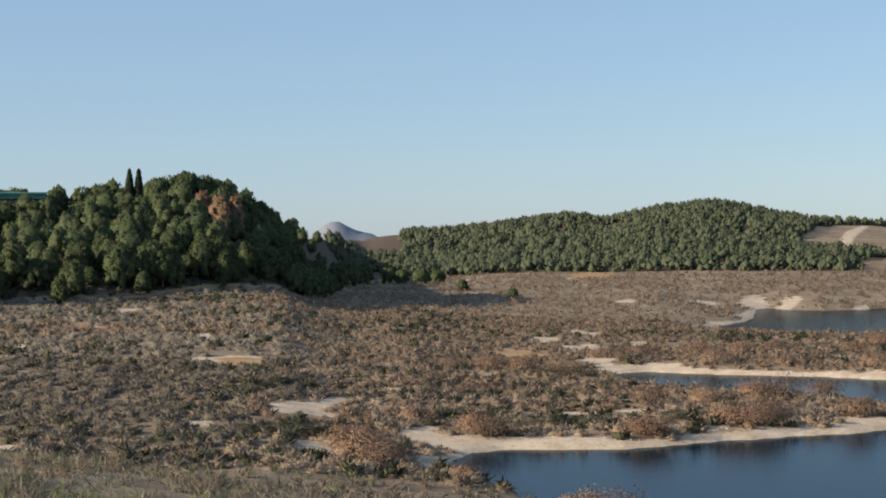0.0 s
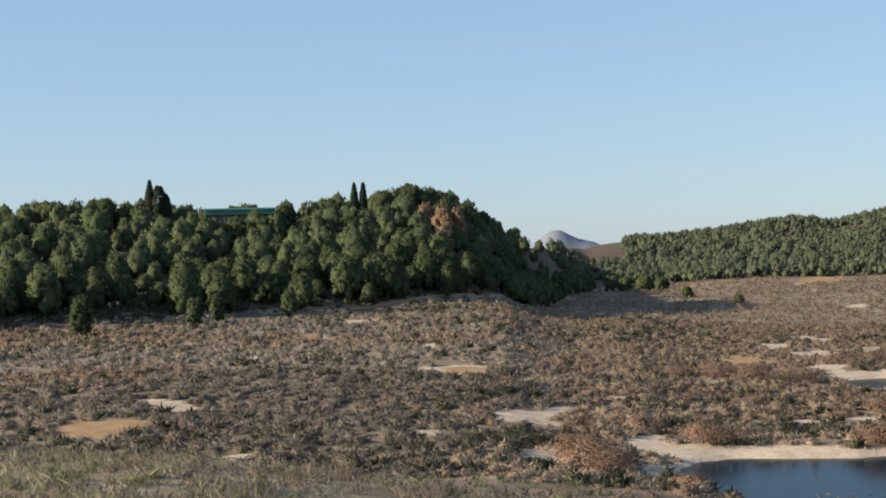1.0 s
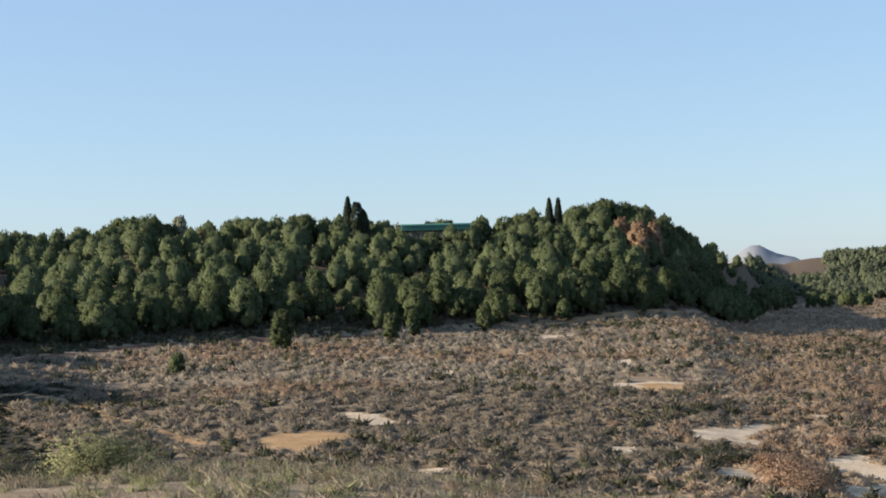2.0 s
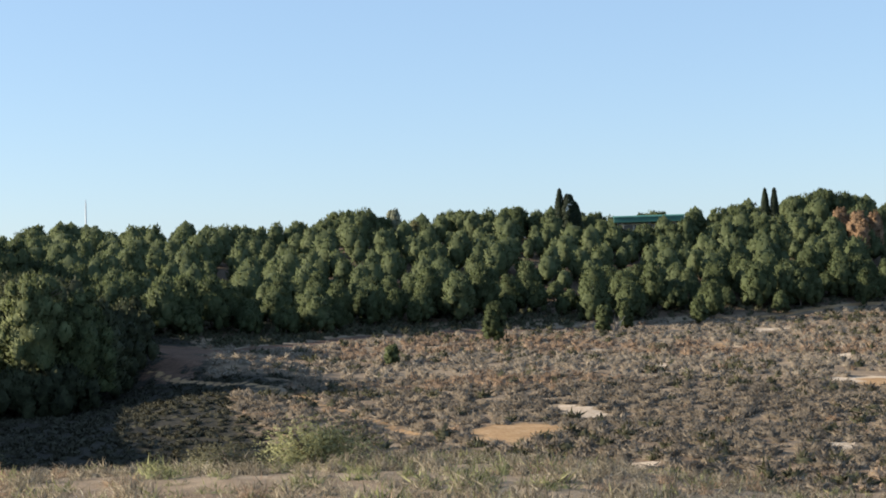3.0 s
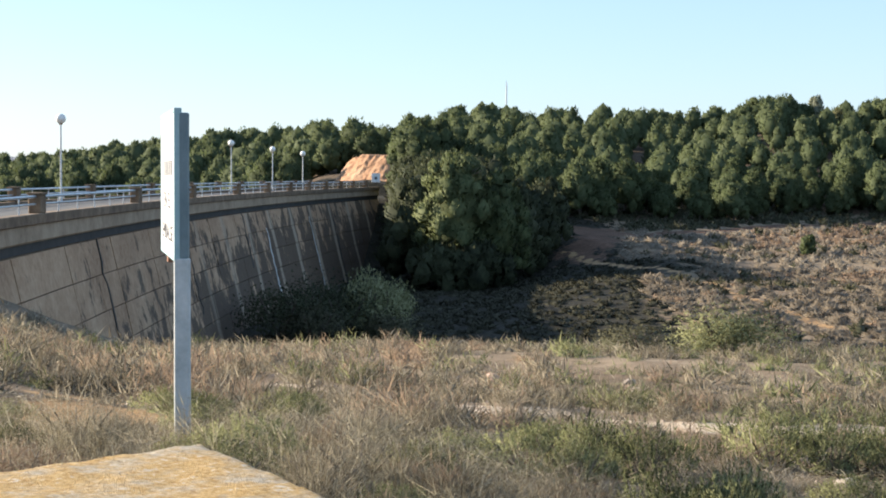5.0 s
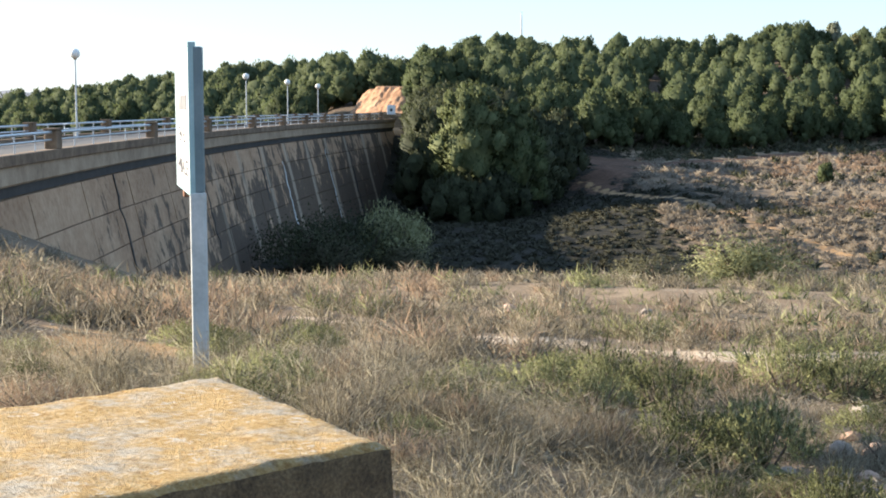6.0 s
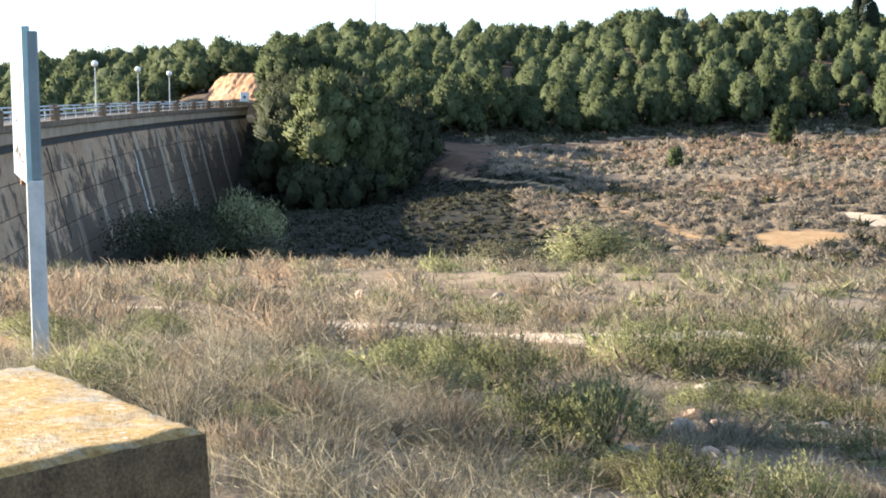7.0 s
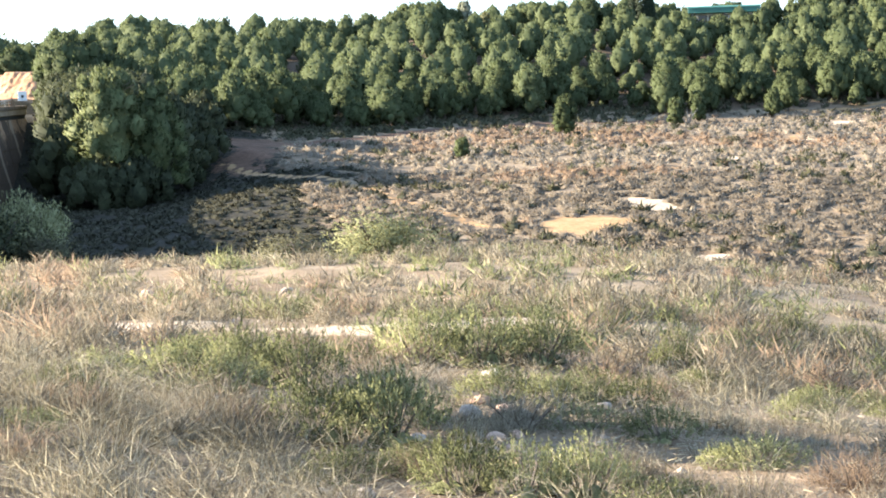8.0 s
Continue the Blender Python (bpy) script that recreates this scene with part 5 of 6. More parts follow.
def hilltop_house():
    """A long pavilion with a green sheet roof, half hidden among the pines."""
    a, b = Vector((*polar(16.7, 296), 0)), Vector((*polar(14.35, 296), 0))
    z = EYE_Z + 296 * math.tan(radians(2.38))
    run = (b - a).normalized()
    m = Matrix.Translation(a) @ Matrix.Rotation(math.atan2(run.y, run.x), 4, "Z")
    ln = (b - a).length
    house = new("pavilion")
    house.matrix_basis = m
    g = ground_at(*((a + b) / 2).xy)
    wall = plain("cream_render", [(0.50, 0.46, 0.40), (0.66, 0.62, 0.55)], 0.8, 0.9)
    green = plain("green_sheet_roof", [(0.02, 0.10, 0.08), (0.03, 0.15, 0.12)], 0.6, 0.5)
    teal = plain("pale_green_trim", [(0.10, 0.30, 0.25), (0.15, 0.38, 0.32)], 0.6, 0.5)
    dark = plain("dark_glass", [(0.015, 0.018, 0.02), (0.03, 0.034, 0.038)], 1.0, 0.15)
    part("wall", add_box(bmesh.new(), (0.8, 1.2, g - 1), (ln - 0.8, 6.5, z - 1.35), 0.03), wall, house)
    part("roof", add_box(bmesh.new(), (-0.5, -0.6, z - 1.25), (ln + 0.5, 8.0, z - 0.22), 0.05), green, house)
    part("roof_edge", add_box(bmesh.new(), (-0.6, -0.75, z - 0.3), (ln + 0.6, 8.1, z), 0.04), teal, house, "pale green roof edge")
    for k in range(5):
        x0 = 1.2 + k * (ln - 2.4) / 5
        w = part("window", add_box(bmesh.new(), (x0 + 0.2, 1.12, z - 3.4), (x0 + 1.8, 1.24, z - 1.6), 0.02), dark, house)
        part("sill", add_box(bmesh.new(), (x0 + 0.1, 1.0, z - 3.5), (x0 + 1.9, 1.22, z - 3.4), 0.01), teal, w)
    for x0 in (0.2, ln / 2, ln - 0.4):
        part("pillar", add_box(bmesh.new(), (x0, -0.3, g - 1), (x0 + 0.3, 0.0, z - 1.25), 0.02), dark, house)
    tagged(house, "long hilltop pavilion with a green sheet-metal roof among pines", "building")
    # low white walls further along the hilltop
    for az, w, el, r, h in ((12.75, 3.2, 1.8, 294, 1.2), (11.2, 1.6, 2.15, 298, 1.0)):
        x, y = polar(az, r)
        zz = EYE_Z + r * math.tan(radians(el))
        o = new("outbuilding")
        o.matrix_basis = pose(x, y, 0, 0, 0, az)
        part("wall", add_box(bmesh.new(), (-w / 2, 0, zz - h - 2), (w / 2, 3.0, zz), 0.03), plain("whitewash", [(0.6, 0.58, 0.54), (0.75, 0.73, 0.7)], 0.8, 0.9), o)
        part("roof", add_box(bmesh.new(), (-w / 2 - 0.2, -0.2, zz), (w / 2 + 0.2, 3.2, zz + 0.18), 0.03), wall, o)
        tagged(o, "small whitewashed outbuilding among the hilltop pines", "building", "hilltop outbuildings")


hilltop_house()

# ================= the near bank: sign, block, plants and stones =================


def info_sign():
    """A framed white panel on a square concrete post, seen nearly edge-on."""
    sign = new("notice_sign")
    px, py = polar(47.88, 10.0)
    g = ground_at(px, py)
    sign.location = (px, py, g)
    top, bottom = 13.41 - g, 12.44 - g
    post_mat = plain("pale_post_concrete", [(0.34, 0.36, 0.35), (0.46, 0.48, 0.47), (0.56, 0.57, 0.56)], 5.0, 0.85, 0, 0.3, 0.004)
    steel = plain("blue_grey_steel", [(0.10, 0.15, 0.17), (0.17, 0.23, 0.25)], 4.0, 0.55, 0.2)
    teal = plain("teal_frame", [(0.22, 0.36, 0.38), (0.34, 0.48, 0.50)], 5.0, 0.5, 0.1)
    white = plain("white_panel_paint", [(0.70, 0.71, 0.71), (0.82, 0.82, 0.82)], 3.0, 0.45, 0, 0.05, 0.002)
    ink = plain("faded_black_lettering", [(0.05, 0.05, 0.06), (0.11, 0.11, 0.12)], 8.0, 0.7)
    turn = pose(0, 0, 0, 0, 0, 35)
    part("post", add_box(bmesh.new(), (-0.048, -0.036, -0.35), (0.048, 0.036, bottom + 0.02), 0.008, turn), post_mat, sign, "pale square concrete post")
    part("mounting_channel", add_box(bmesh.new(), (-0.012, -0.03, bottom + 0.02), (0.042, 0.03, top - 0.03), 0.006, turn), steel, sign, "dark blue-grey steel channel")
    # the panel runs away from the viewer, its white face towards the left
    far = Vector((*polar(48.52, 11.4), 0)) - Vector((*polar(48.06, 9.98), 0))
    yaw = math.atan2(far.y, far.x)
    pm = Matrix.Translation(Vector((*polar(48.06, 9.98), 0)) - Vector((px, py, 0))) @ Matrix.Rotation(yaw, 4, "Z")
    ln = far.length
    panel = part("panel", add_box(bmesh.new(), (0.03, -0.012, bottom + 0.03), (ln - 0.03, 0.016, top - 0.03), 0.002, pm), white, sign, "white painted panel")
    for lo, hi in (((-0.005, -0.03, bottom), (0.03, 0.02, top)), ((ln - 0.03, -0.03, bottom), (ln, 0.02, top)), ((0.03, -0.03, top - 0.03), (ln - 0.03, 0.02, top)), ((0.03, -0.03, bottom), (ln - 0.03, 0.02, bottom + 0.03))):
        part("frame_bar", add_box(bmesh.new(), lo, hi, 0.004, pm), teal, sign, "teal-grey steel frame")
    rng = np.random.RandomState(2)
    h = top - bottom
    x = 0.2                                    # the first line is too worn to read
    while x < 1.15:
        w = rng.uniform(0.03, 0.06)
        part("lettering", add_box(bmesh.new(), (x, 0.0165, bottom + 0.61 * h - 0.05), (x + w, 0.0185, bottom + 0.61 * h + 0.05), 0.0, pm), ink, panel)
        x += w + rng.uniform(0.05, 0.09)
    for words, frac, wide in (("EN EL", 0.39, 0.72), ("EMBALSE", 0.17, 1.12)):
        cu = bpy.data.curves.new("lettering", "FONT")
        cu.body, cu.size, cu.extrude = words, 0.15, 0.001
        holder = bpy.data.objects.new("lettering_curve", cu)
        me = bpy.data.meshes.new_from_object(holder)
        bpy.data.objects.remove(holder)
        co = np.array([v.co[:] for v in me.vertices])
        mid, span = (co.min(0) + co.max(0)) / 2, co.max(0) - co.min(0)
        m = pm @ Matrix.Translation((ln / 2, 0.0178, bottom + frac * h)) @ Matrix(((-1, 0, 0, 0), (0, 0, 1, 0), (0, 1, 0, 0), (0, 0, 0, 1)))
        me.transform(m @ Matrix.Diagonal((wide / span[0], 1, 1, 1)) @ Matrix.Translation((-mid[0], -mid[1], 0)))
        me.materials.clear()
        me.materials.append(ink)
        ob = new("lettering", me)
        ob.parent = panel
    part("bracket", add_box(bmesh.new(), (ln * 0.55, -0.05, bottom - 0.05), (ln * 0.62, 0.01, bottom + 0.01), 0.004, pm), plain("rusty_iron", [(0.16, 0.07, 0.04), (0.30, 0.15, 0.09)], 12.0, 0.9), sign, "rusty iron bracket")
    tagged(sign, "white notice panel in a teal frame on a pale concrete post", "sign")


info_sign()


def lichen_block():
    """A cast concrete block, its top crusted with yellow and orange lichen."""
    m, nt, bsdf = material("lichened_concrete")
    p = place(nt)
    big, mid_n, fine, grit = (noise_tex(nt, s, 5, 0.7, p) for s in (3.2, 11.0, 45.0, 150.0))
    stone = ramp(nt, calc(nt, "ADD", calc(nt, "MULTIPLY", fine, 0.6), calc(nt, "MULTIPLY", grit, 0.4)), [(0.36, (0.24, 0.20, 0.15)), (0.5, (0.53, 0.47, 0.38)), (0.64, (0.76, 0.70, 0.59))])
    yellow = ramp(nt, calc(nt, "ADD", calc(nt, "MULTIPLY", fine, 0.5), calc(nt, "MULTIPLY", grit, 0.5)), [(0.38, (0.40, 0.21, 0.05)), (0.52, (0.65, 0.41, 0.14)), (0.64, (0.78, 0.60, 0.32))])
    f = calc(nt, "ADD", calc(nt, "MULTIPLY", big, 0.6), calc(nt, "MULTIPLY", mid_n, 0.4))
    col = mix(nt, ramp(nt, f, [(0.39, (0, 0, 0)), (0.52, (0.92, 0.92, 0.92))]), stone, yellow)
    white = calc(nt, "ADD", calc(nt, "MULTIPLY", mid_n, 0.6), calc(nt, "MULTIPLY", fine, 0.4))
    col = mix(nt, ramp(nt, white, [(0.56, (0, 0, 0)), (0.63, (0.8, 0.8, 0.8))]), col, (0.72, 0.68, 0.60))
    col = mix(nt, ramp(nt, grit, [(0.60, (0, 0, 0)), (0.68, (0.7, 0.7, 0.7))]), col, (0.10, 0.085, 0.06))
    # upright sides lose the lichen and have their shade painted in as brown
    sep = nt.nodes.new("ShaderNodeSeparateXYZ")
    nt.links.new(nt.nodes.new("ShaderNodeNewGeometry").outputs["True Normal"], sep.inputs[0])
    side_shade = ramp(nt, calc(nt, "ADD", calc(nt, "MULTIPLY", mid_n, 0.5), calc(nt, "MULTIPLY", grit, 0.5)), [(0.4, (0.10, 0.066, 0.035)), (0.52, (0.24, 0.16, 0.08)), (0.66, (0.44, 0.31, 0.16))])
    col = mix(nt, ramp(nt, calc(nt, "ADD", sep.outputs[2], calc(nt, "MULTIPLY", calc(nt, "SUBTRACT", mid_n, 0.5), 0.6)), [(0.3, (0, 0, 0)), (0.6, (1, 1, 1))]), side_shade, col)
    nt.links.new(col, bsdf.inputs["Base Color"])
    bsdf.inputs["Roughness"].default_value = 0.95
    bump(nt, bsdf, calc(nt, "ADD", calc(nt, "ADD", mid_n, fine), calc(nt, "MULTIPLY", grit, 1.2)), 1.0, 0.02)
    c, b = Vector((-1.82, 2.08)), Vector((-2.58, 2.38))
    u = (b - c).normalized()
    w = Vector((-0.085, -0.62)).normalized()
    sx, sy = (b - c).length, 0.98
    n = 44
    bm = bmesh.new()
    gz = ground_at(-2.2, 1.8) - 0.2
    top = [[None] * (n + 1) for _ in range(n + 1)]
    for i in range(n + 1):
        for j in range(n + 1):
            q = c + u * sx * i / n + w * sy * j / n
            edge = min(i, n - i, j, n - j) / n
            drop = 0.012 * max(0, 1 - edge / 0.025) ** 2
            rough = noise.noise(Vector((q.x * 9, q.y * 9, 0))) * 0.006 + noise.noise(Vector((q.x * 30, q.y * 30, 3))) * 0.004
            worn = max(0, noise.noise(Vector((q.x * 5, q.y * 5, 7)))) * 0.012 * max(0, 1 - edge / 0.06)
            top[i][j] = bm.verts.new((q.x, q.y, 12.40 - drop + rough - worn))
    for i in range(n):
        for j in range(n):
            bm.faces.new((top[i][j], top[i + 1][j], top[i + 1][j + 1], top[i][j + 1]))
    ring = [top[i][0] for i in range(n + 1)] + [top[n][j] for j in range(1, n + 1)] + [top[i][n] for i in range(n - 1, -1, -1)] + [top[0][j] for j in range(n - 1, 0, -1)]
    rows = [ring]
    cx, cy = sum(v.co.x for v in ring) / len(ring), sum(v.co.y for v in ring) / len(ring)
    for k in range(1, 15):
        z = 12.385 + (gz - 12.385) * k / 14
        row = []
        for v in ring:
            d = noise.noise(Vector((v.co.x * 12, v.co.y * 12, z * 9))) * 0.008
            row.append(bm.verts.new((v.co.x + (v.co.x - cx) * (0.01 + d), v.co.y + (v.co.y - cy) * (0.01 + d), z)))
        rows.append(row)
    for a, b2 in zip(rows, rows[1:]):
        for i in range(len(a)):
            j = (i + 1) % len(a)
            bm.faces.new((a[i], a[j], b2[j], b2[i]))
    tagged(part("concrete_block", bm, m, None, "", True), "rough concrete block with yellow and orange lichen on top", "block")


lichen_block()


def leaning_board():
    x, y = polar(54.6, 4.3)
    g = ground_at(x, y)
    bm = bmesh.new()
    add_box(bm, (-0.2, -0.02, 0.0), (0.2, 0.02, 0.85), 0.008, pose(0, 0, 0, -14, 42, 40))
    ob = part("board", bm, plain("pale_blue_paint", [(0.52, 0.62, 0.64), (0.66, 0.74, 0.75)], 5.0, 0.5))
    ob.location = (x - 0.66, y - 0.46, g + 0.1)
    tagged(ob, "pale blue painted board leaning beside the block", "board")


leaning_board()


def sprigs(rng, n, per, spread, tall, leaf, slim, hearts=4, up=0.6):
    """A bush of upright leafy sprigs, about spread metres in radius."""
    a = rng.rand(n) * 6.283
    d = np.sqrt(rng.rand(n)) * spread
    h = tall * (0.55 + 0.45 * rng.rand(n)) * (1 - 0.55 * (d / spread) ** 2)
    tip = np.stack([np.cos(a) * d * 1.1, np.sin(a) * d * 1.1, h], -1)
    foot = tip * [0.55, 0.55, 0.05]
    k = np.repeat(np.arange(n), per)
    t = 1.0 - 0.42 * rng.rand(n * per) ** 1.3
    c = foot[k] + (tip - foot)[k] * t[:, None] + rng.normal(size=(n * per, 3)) * 0.014 * tall
    axis = (tip - foot)[k]
    axis /= np.linalg.norm(axis, axis=1)[:, None] + 1e-9
    axis = axis * up + rng.normal(size=axis.shape) * 0.45
    axis /= np.linalg.norm(axis, axis=1)[:, None]
    side = np.cross(axis, rng.normal(size=axis.shape))
    side /= np.linalg.norm(side, axis=1)[:, None] + 1e-9
    s = (leaf * (0.6 + 0.8 * rng.rand(n * per)))[:, None]
    v = [np.stack([c - side * s * slim, c + side * s * slim, c + axis * s * 1.6], 1).reshape(-1, 3)]
    for k in range(hearts):
        b = rng.rand() * 6.283
        w = spread * 0.5 * math.sqrt(rng.rand())
        rad = spread * rng.uniform(0.22, 0.32)
        v.append(core(rng, np.array([math.cos(b) * w, math.sin(b) * w, tall * 0.24]), rad) * [1, 1, min(1, tall * 0.9)])
    v = np.concatenate(v)
    jit = np.repeat(rng.normal(size=(len(v) // 3, 3)) * 0.25, 3, 0)
    return np.concatenate([v, softened(v, np.array([0, 0, tall * 0.1]), spread, np.array([0, 0, 0]), spread, 0.5)[:, 3:] + jit], 1)


def blades(rng, n, spread, tall, width, bend=0.35):
    """A tuft of dry grass: bent blades fanning out from one root, as triangles."""
    a, d = rng.rand(n) * 6.283, np.sqrt(rng.rand(n)) * spread
    out = np.stack([np.cos(a), np.sin(a), np.zeros(n)], -1)
    root = out * d[:, None]
    h = tall * (0.4 + 0.6 * rng.rand(n))
    lean = (out + 0.5 * rng.normal(size=(n, 3)) * [1, 1, 0]) * (bend * h * (0.2 + rng.rand(n)))[:, None]
    mid = root + lean * 0.4 + np.stack([0 * h, 0 * h, h * 0.62], -1)
    tip = root + lean * 1.3 + np.stack([0 * h, 0 * h, h * (0.75 + 0.25 * rng.rand(n))], -1)
    c = rng.rand(n) * 6.283
    s = np.stack([np.cos(c), np.sin(c), np.zeros(n)], -1) * width
    v = np.concatenate([np.stack([root - s, root + s, mid + s * 0.7], 1), np.stack([mid - s * 0.7, mid + s * 0.7, tip], 1)]).reshape(-1, 3)
    up = np.repeat(np.concatenate([out, out]) * 0.5 + rng.normal(size=(2 * n, 3)) * 0.35, 3, 0) + [0, 0, 1]
    return np.concatenate([v, up / np.linalg.norm(up, axis=1)[:, None]], 1)


def tri_mesh(name, v, mat):
    return mesh_data(name, v, np.arange(len(v)).reshape(-1, 3), mat)


def near_keep(x, y, rng):
    far_from_block = np.hypot(x + 2.2, y - 1.8) > 0.9
    line = [(-13.5, 13.0), (-10.5, 13.5), (-9.8, 14.5), (-8.0, 14.7), (-7.4, 15.2), (-7.0, 17.0), (-5.5, 18.2)]
    out = 1 + 0.5 / np.hypot(x, y)
    path = np.minimum(along(line, x, y), along(line, x * out, y * out))
    bare = clay_field(x * out, y * out) > 0.5
    return far_from_block & (((path > 0.45) & ~bare) | (rng.rand(len(x)) < 0.1)) & (in_dam(x, y) > 0.5)


def build_near_plants():
    rng = np.random.RandomState(21)
    heath = [tri_mesh("foliage", sprigs(rng, 300, 15, 0.5, 0.55, 0.019, 0.26, 6, 0.9), HEATH) for _ in range(4)]
    thyme = [tri_mesh("foliage", saltbush_verts(rng, 7, 2300, 0.13, 0.022, 0.3, 0.25), BANK_SHRUB) for _ in range(3)]
    brown = [tri_mesh("foliage", saltbush_verts(rng, 7, 2000, 0.15, 0.02, 0.3, 0.25), BROWN_SHRUB) for _ in range(2)]
    sorts = {"heath": (heath, "green_heath_bush", "low yellow-green heath bush on the stony bank", "heath bushes of the bank"),
             "thyme": (thyme, "grey_thyme_bush", "low grey twiggy thyme bush on the stony bank", "thyme bushes of the bank"),
             "brown": (brown, "brown_twig_bush", "low brown leafless bush on the stony bank", "brown bushes of the bank")}
    stem_bm = bmesh.new()
    for k in range(9):
        a = k * 0.7
        add_tube(stem_bm, (0, 0, -0.05), (math.cos(a) * 0.3, math.sin(a) * 0.3, 0.32), 0.012, 0.005, 4)
    stems = to_mesh("woody_base", stem_bm, BARK)

    def put(sort, x, y, w, h):
        meshes, name, label, group = sorts[sort]
        root = new(name)
        root.matrix_basis = Matrix.LocRotScale((x, y, ground_at(x, y) - 0.03), Euler((0, 0, rng.rand() * 6.28)), (w, w, h))
        for nm, me in (("foliage", meshes[rng.randint(len(meshes))]), ("woody_base", stems)):
            o = new(nm, me)
            o.parent = root
        tagged(root, label, "shrub", group)
    # the bushes that stand out
    taken = []
    free = lambda x, y, g: near_keep(x, y, g) & np.all([np.hypot(x - a, y - b) > w * 0.5 + 0.08 for a, b, w in taken], axis=0) & np.all([np.hypot(x - a * 0.94, y - b * 0.94) > w * 0.45 for a, b, w in taken], axis=0)
    for x, y, w, h in ((-6.2, 8.75, 0.66, 0.66), (-5.85, 8.9, 0.55, 0.58), (-6.25, 9.65, 0.6, 0.75), (-5.85, 9.8, 0.66, 0.82), (-4.45, 7.6, 0.62, 0.76), (-4.1, 7.95, 0.66, 0.88), (-4.3, 8.25, 0.5, 0.8), (-6.0, 12.2, 0.75, 0.95), (-5.6, 12.5, 0.8, 1.05), (-5.2, 12.9, 0.8, 1.0),
                       (-4.3, 9.9, 0.55, 0.5), (-3.9, 10.0, 0.5, 0.48), (-4.18, 13.7, 0.45, 0.7), (-3.75, 10.3, 0.45, 0.5), (-3.45, 10.45, 0.4, 0.45), (-2.8, 9.05, 0.45, 0.46), (-3.0, 6.6, 0.45, 0.6), (-2.75, 6.75, 0.42, 0.55), (-2.5, 6.95, 0.45, 0.58), (-2.43, 11.1, 0.45, 0.42), (-2.27, 8.4, 0.25, 0.3),
                       (-6.6, 12.0, 0.6, 0.5), (-4.6, 19.7, 0.75, 0.6), (-4.0, 20.7, 0.7, 0.6), (-8.0, 7.4, 0.5, 0.5), (-9.3, 9.6, 0.6, 0.5), (-7.4, 10.8, 0.6, 0.5), (-8.6, 9.0, 0.5, 0.45)):
        put("heath", x, y, w * 1.12, h * 1.15)
        taken.append((x, y, w))
    x, y = strew(rng, 4, 60, 5.0, 13.5, 0.74, free)
    for a, b in zip(x, y):
        sort = rng.choice(["heath", "heath", "thyme", "thyme", "thyme", "thyme", "brown"])
        w = rng.uniform(0.35, 0.75)
        put(sort, a, b, w, w * rng.uniform(0.6, 0.95))
    # further up the bank: joined
    for r0, r1, gap, lobes, n, leaf, slim, az1 in ((13, 22, 0.56, 4, 290, 0.2, 0.036, 60), (22, 40, 0.78, 3, 140, 0.22, 0.05, 60), (40, 86, 1.15, 2, 44, 0.3, 0.1, 14)):
        x, y = strew(rng, -4 if r0 > 30 else 2, az1, r0, r1, gap, near_keep)
        pick = wave(x, y, 5, 41) + 0.8 * rng.normal(size=len(x))
        for name, sel, mat, label in (("grey_bank_scrub", (pick > -0.9) & (pick < 0.75), BANK_SHRUB, "grey twiggy scrub on the dry bank"), ("green_bank_scrub", pick <= -0.9, HEATH, "green heath scrub on the dry bank"), ("brown_bank_scrub", pick >= 0.75, BROWN_SHRUB, "brown leafless scrub on the dry bank")):
            temps = [saltbush_verts(rng, lobes, n, leaf, slim, 0.22, 0.2) for _ in range(8)]
            if sel.any():
                tagged(scatter_mesh(name, temps, plant(rng, x[sel], y[sel], 0.45, 1.2, 0.62), mat, 70), label, "shrubs", kind="stuff")
    # dry grass
    for r0, r1, gap, n, wdt in ((4.8, 11, 0.25, 80, 0.0017), (11, 22, 0.42, 40, 0.0038), (22, 42, 0.8, 22, 0.008)):
        temps = [blades(rng, n, 0.09, 0.27, wdt, 0.75) for _ in range(6)]
        x, y = strew(rng, 4, 60, r0, r1, gap, free)
        thin = wave(x, y, 2.2, 44) + 0.5 * rng.normal(size=len(x)) > 0.1
        P = plant(rng, x[thin], y[thin], 0.8, 1.5, 0.9)
        tagged(scatter_mesh("dry_grass", temps, P, STRAW, 80), "bleached dry grass tufts on the bank", "grass", kind="stuff")
    # twigs, dead leaves and short stubble between the plants
    temps = []
    for _ in range(6):
        k = 26
        q = np.stack([rng.uniform(-0.3, 0.3, k), rng.uniform(-0.3, 0.3, k), rng.uniform(0.0, 0.05, k)], -1)
        d = np.stack([rng.normal(size=k), rng.normal(size=k), np.abs(rng.normal(size=k)) * 0.45], -1)
        temps.append(tufts(rng, q, d, 0.055, 0.05, 0.2))
    x, y = strew(rng, 4, 60, 4.8, 13, 0.24, near_keep)
    dull = rng.rand(len(x)) < 0.5
    for sel, mat in ((dull, GREY_SHRUB), (~dull, STRAW)):
        tagged(scatter_mesh("twig_litter", temps, plant(rng, x[sel], y[sel], 0.8, 1.5, 0.9, 0.0), mat, 85), "dead twigs and stubble littering the dry bank", "litter", kind="stuff")
    # tall feathery grass in the left foreground
    temps = [blades(rng, 140, 0.12, 0.40, 0.0016, 0.95) for _ in range(6)]
    x, y = strew(rng, 29, 58, 5.2, 10, 0.62, free)
    some = wave(x, y, 1.6, 47) + 0.4 * rng.normal(size=len(x)) > -0.3
    x, y = x[some], y[some]
    tagged(scatter_mesh("tall_dry_grass", temps, plant(rng, x, y, 0.8, 1.4, 0.85), STRAW, 81), "tall arching dry grass in front of the bank", "grass", kind="stuff")


build_near_plants()


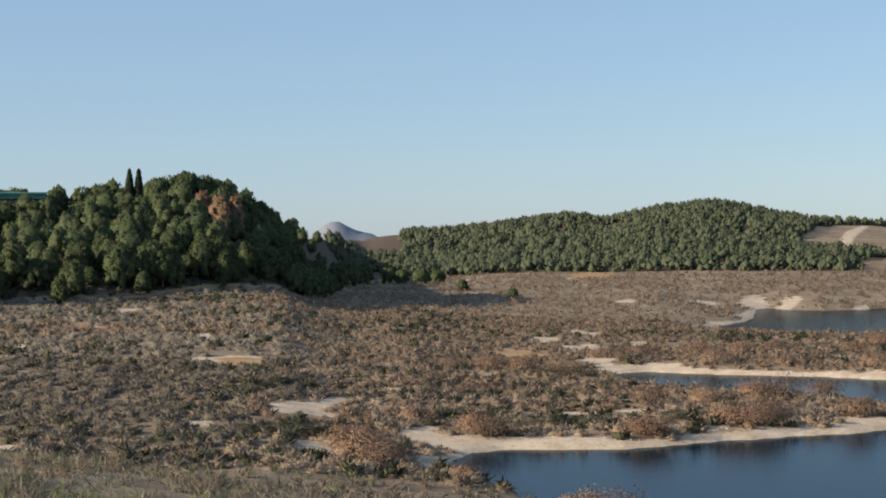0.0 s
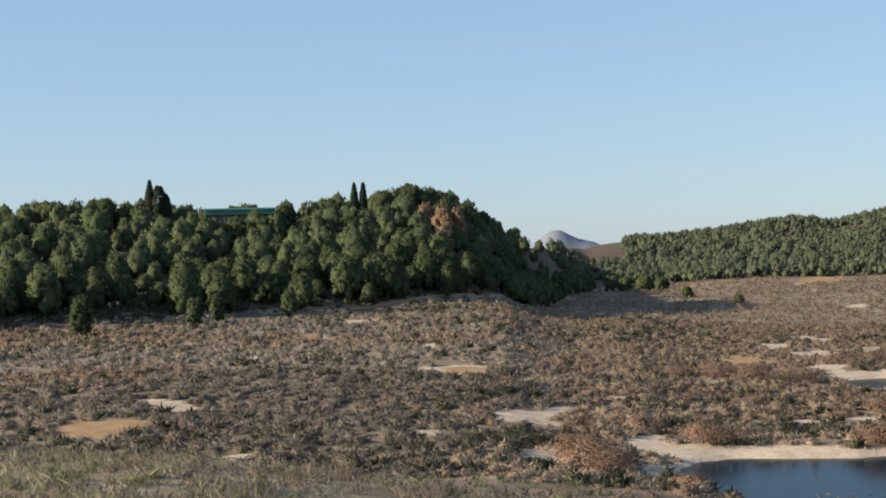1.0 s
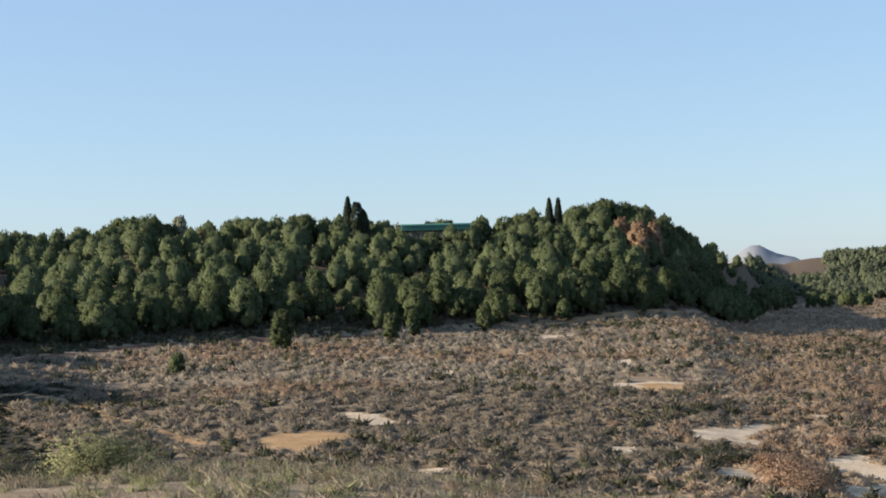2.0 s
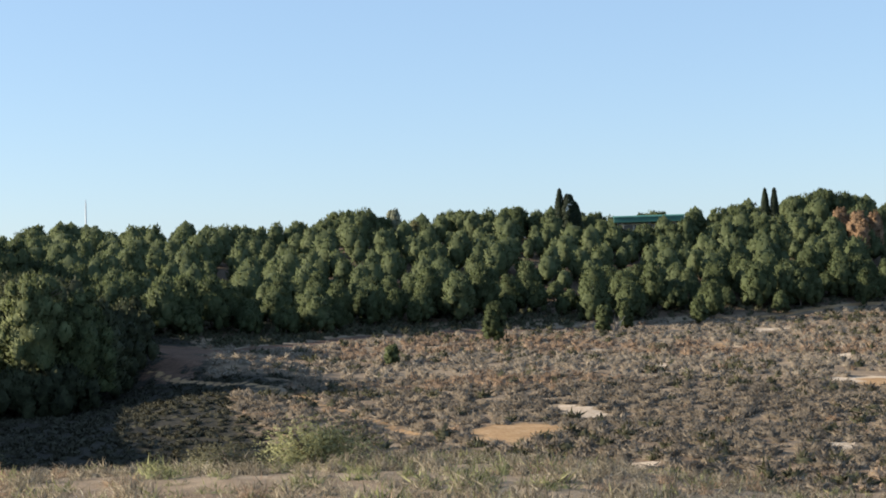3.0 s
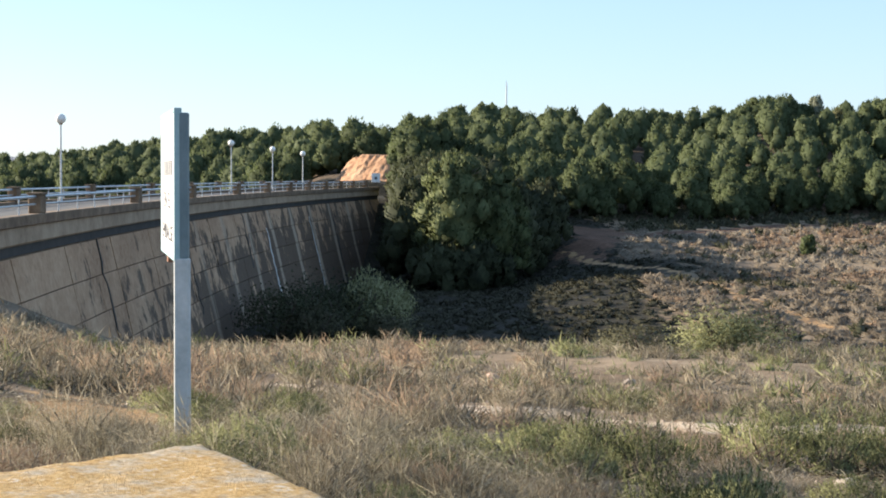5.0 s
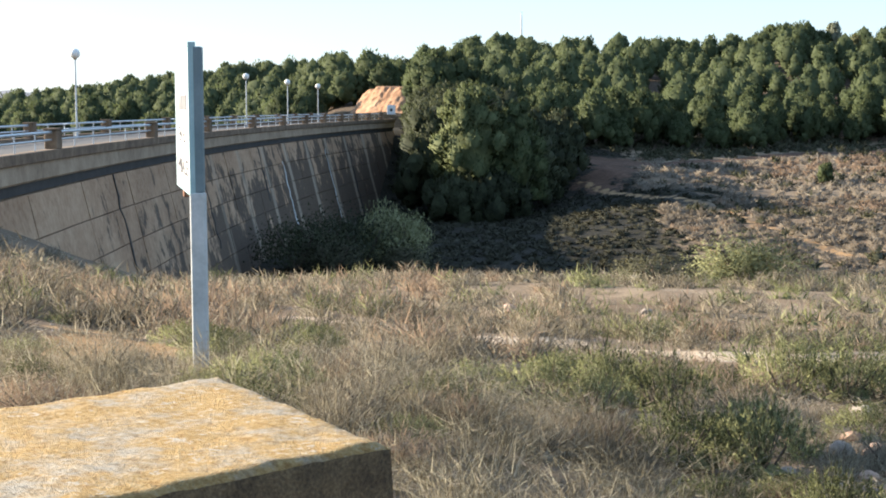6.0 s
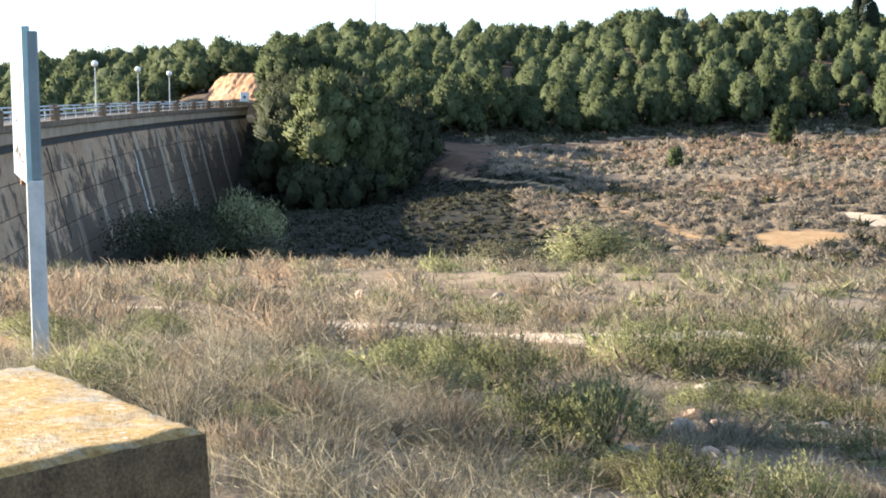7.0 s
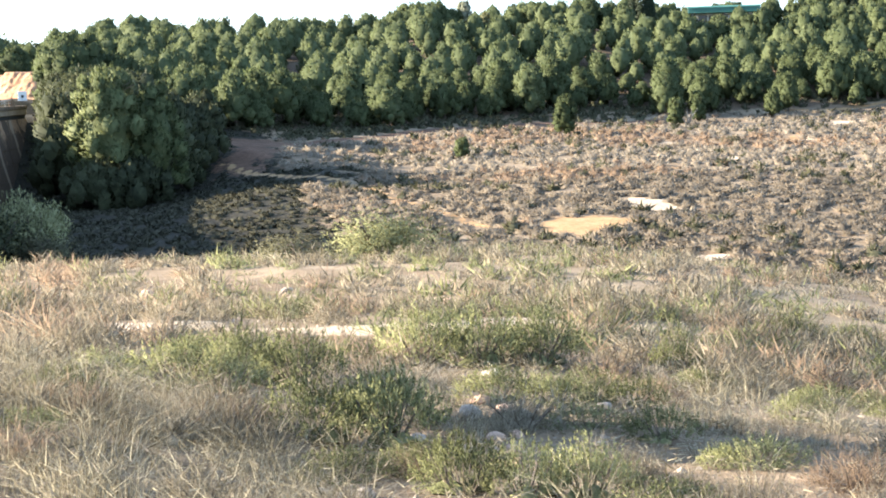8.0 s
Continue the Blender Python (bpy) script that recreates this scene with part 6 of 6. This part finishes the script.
def stone_mesh(rng, mat):
    bm = bmesh.new()
    bmesh.ops.create_icosphere(bm, subdivisions=2, radius=0.5)
    o = Vector(rng.rand(3) * 50)
    for v in bm.verts:
        d = noise.noise(v.co * 1.6 + o) * 0.35 + noise.noise(v.co * 4 + o) * 0.12
        v.co = v.co * (1 + d)
        v.co.z *= 0.62
    for f in bm.faces:
        f.smooth = False
    return to_mesh("stone", bm, mat)


def build_stones():
    rng = np.random.RandomState(31)
    pale = plain("pale_limestone", [(0.2, 0.15, 0.115), (0.31, 0.25, 0.2), (0.43, 0.37, 0.31)], 6.0, 0.9, 0, 0.7, 0.02)
    pink = plain("pinkish_rubble", [(0.33, 0.19, 0.13), (0.46, 0.30, 0.22), (0.56, 0.42, 0.33)], 6.0, 0.9, 0, 0.7, 0.02)
    kinds = [stone_mesh(rng, pale) for _ in range(4)] + [stone_mesh(rng, pink) for _ in range(2)]
    for x, y, s in ((-3.63, 7.95, 0.17), (-3.5, 8.05, 0.15), (-3.42, 8.2, 0.16), (-3.07, 8.67, 0.13), (-3.34, 6.26, 0.12), (-3.45, 6.2, 0.09), (-3.6, 6.3, 0.08), (-4.86, 7.34, 0.13), (-6.36, 12.6, 0.13), (-4.35, 9.75, 0.2), (-4.04, 8.15, 0.14), (-3.2, 7.7, 0.10), (-2.9, 8.2, 0.09), (-3.8, 8.4, 0.08), (-1.35, 6.3, 0.13), (-1.6, 6.1, 0.11),
                    (-11.2, 18.2, 0.2), (-12.5, 16.8, 0.22), (-9.3, 19.5, 0.22), (-8.6, 18.9, 0.2), (-5.6, 6.4, 0.06),
                    (-4.1, 9.05, 0.22), (-4.18, 9.15, 0.16), (-3.98, 9.28, 0.2), (-3.82, 9.25, 0.17), (-4.49, 9.16, 0.16), (-3.82, 7.26, 0.13), (-3.96, 7.18, 0.10), (-5.11, 7.89, 0.12), (-4.86, 11.08, 0.24), (-6.91, 13.98, 0.2), (-12.76, 20.9, 0.26), (-12.0, 19.9, 0.22), (-12.4, 20.3, 0.18), (-10.63, 18.69, 0.25), (-14.6, 19.8, 0.4),
                    (-4.62, 5.6, 0.09), (-3.7, 8.53, 0.15), (-3.54, 9.99, 0.2), (-3.62, 8.7, 0.1), (-4.25, 8.8, 0.09)):
        ob = new("stone", kinds[rng.randint(6)])
        s *= rng.uniform(0.6, 0.95)
        ob.matrix_basis = Matrix.LocRotScale((x, y, ground_at(x, y) + s * 0.12), Euler((rng.normal() * 0.2, rng.normal() * 0.2, rng.rand() * 6.28)), (s, s * rng.uniform(0.8, 1.2), s))
        tagged(ob, "pale rough limestone lying on the dry bank", "stone", "stones on the bank")
    tet = np.array([(-0.5, -0.4, 0), (0.5, -0.35, 0), (0.05, 0.55, 0), (0.05, 0, 0.45)])
    t = tet[np.array([(0, 1, 3), (1, 2, 3), (2, 0, 3)])].reshape(-1, 3)
    x, y = strew(rng, 6, 60, 5.5, 24, 0.42, None)
    P = plant(rng, x, y, 0.02, 0.085, 1.0, 0.005)
    tagged(scatter_mesh("gravel", [t, t * [1, 0.7, 0.8]], P, pale, 90), "small pale stones strewn over the bank", "gravel", kind="stuff")
    x, y = strew(rng, -17, 12, 84, 205, 0.5, None)
    keep = sand_field(x, y) > 0.3
    P = plant(rng, x[keep], y[keep], 0.08, 0.4, 0.7, 0.02)
    if keep.any():
        tagged(scatter_mesh("shore_stones", [t, t * [1, 0.7, 0.8]], P, pale, 91), "pale stones along the sandy shore", "stones", kind="stuff")


build_stones()
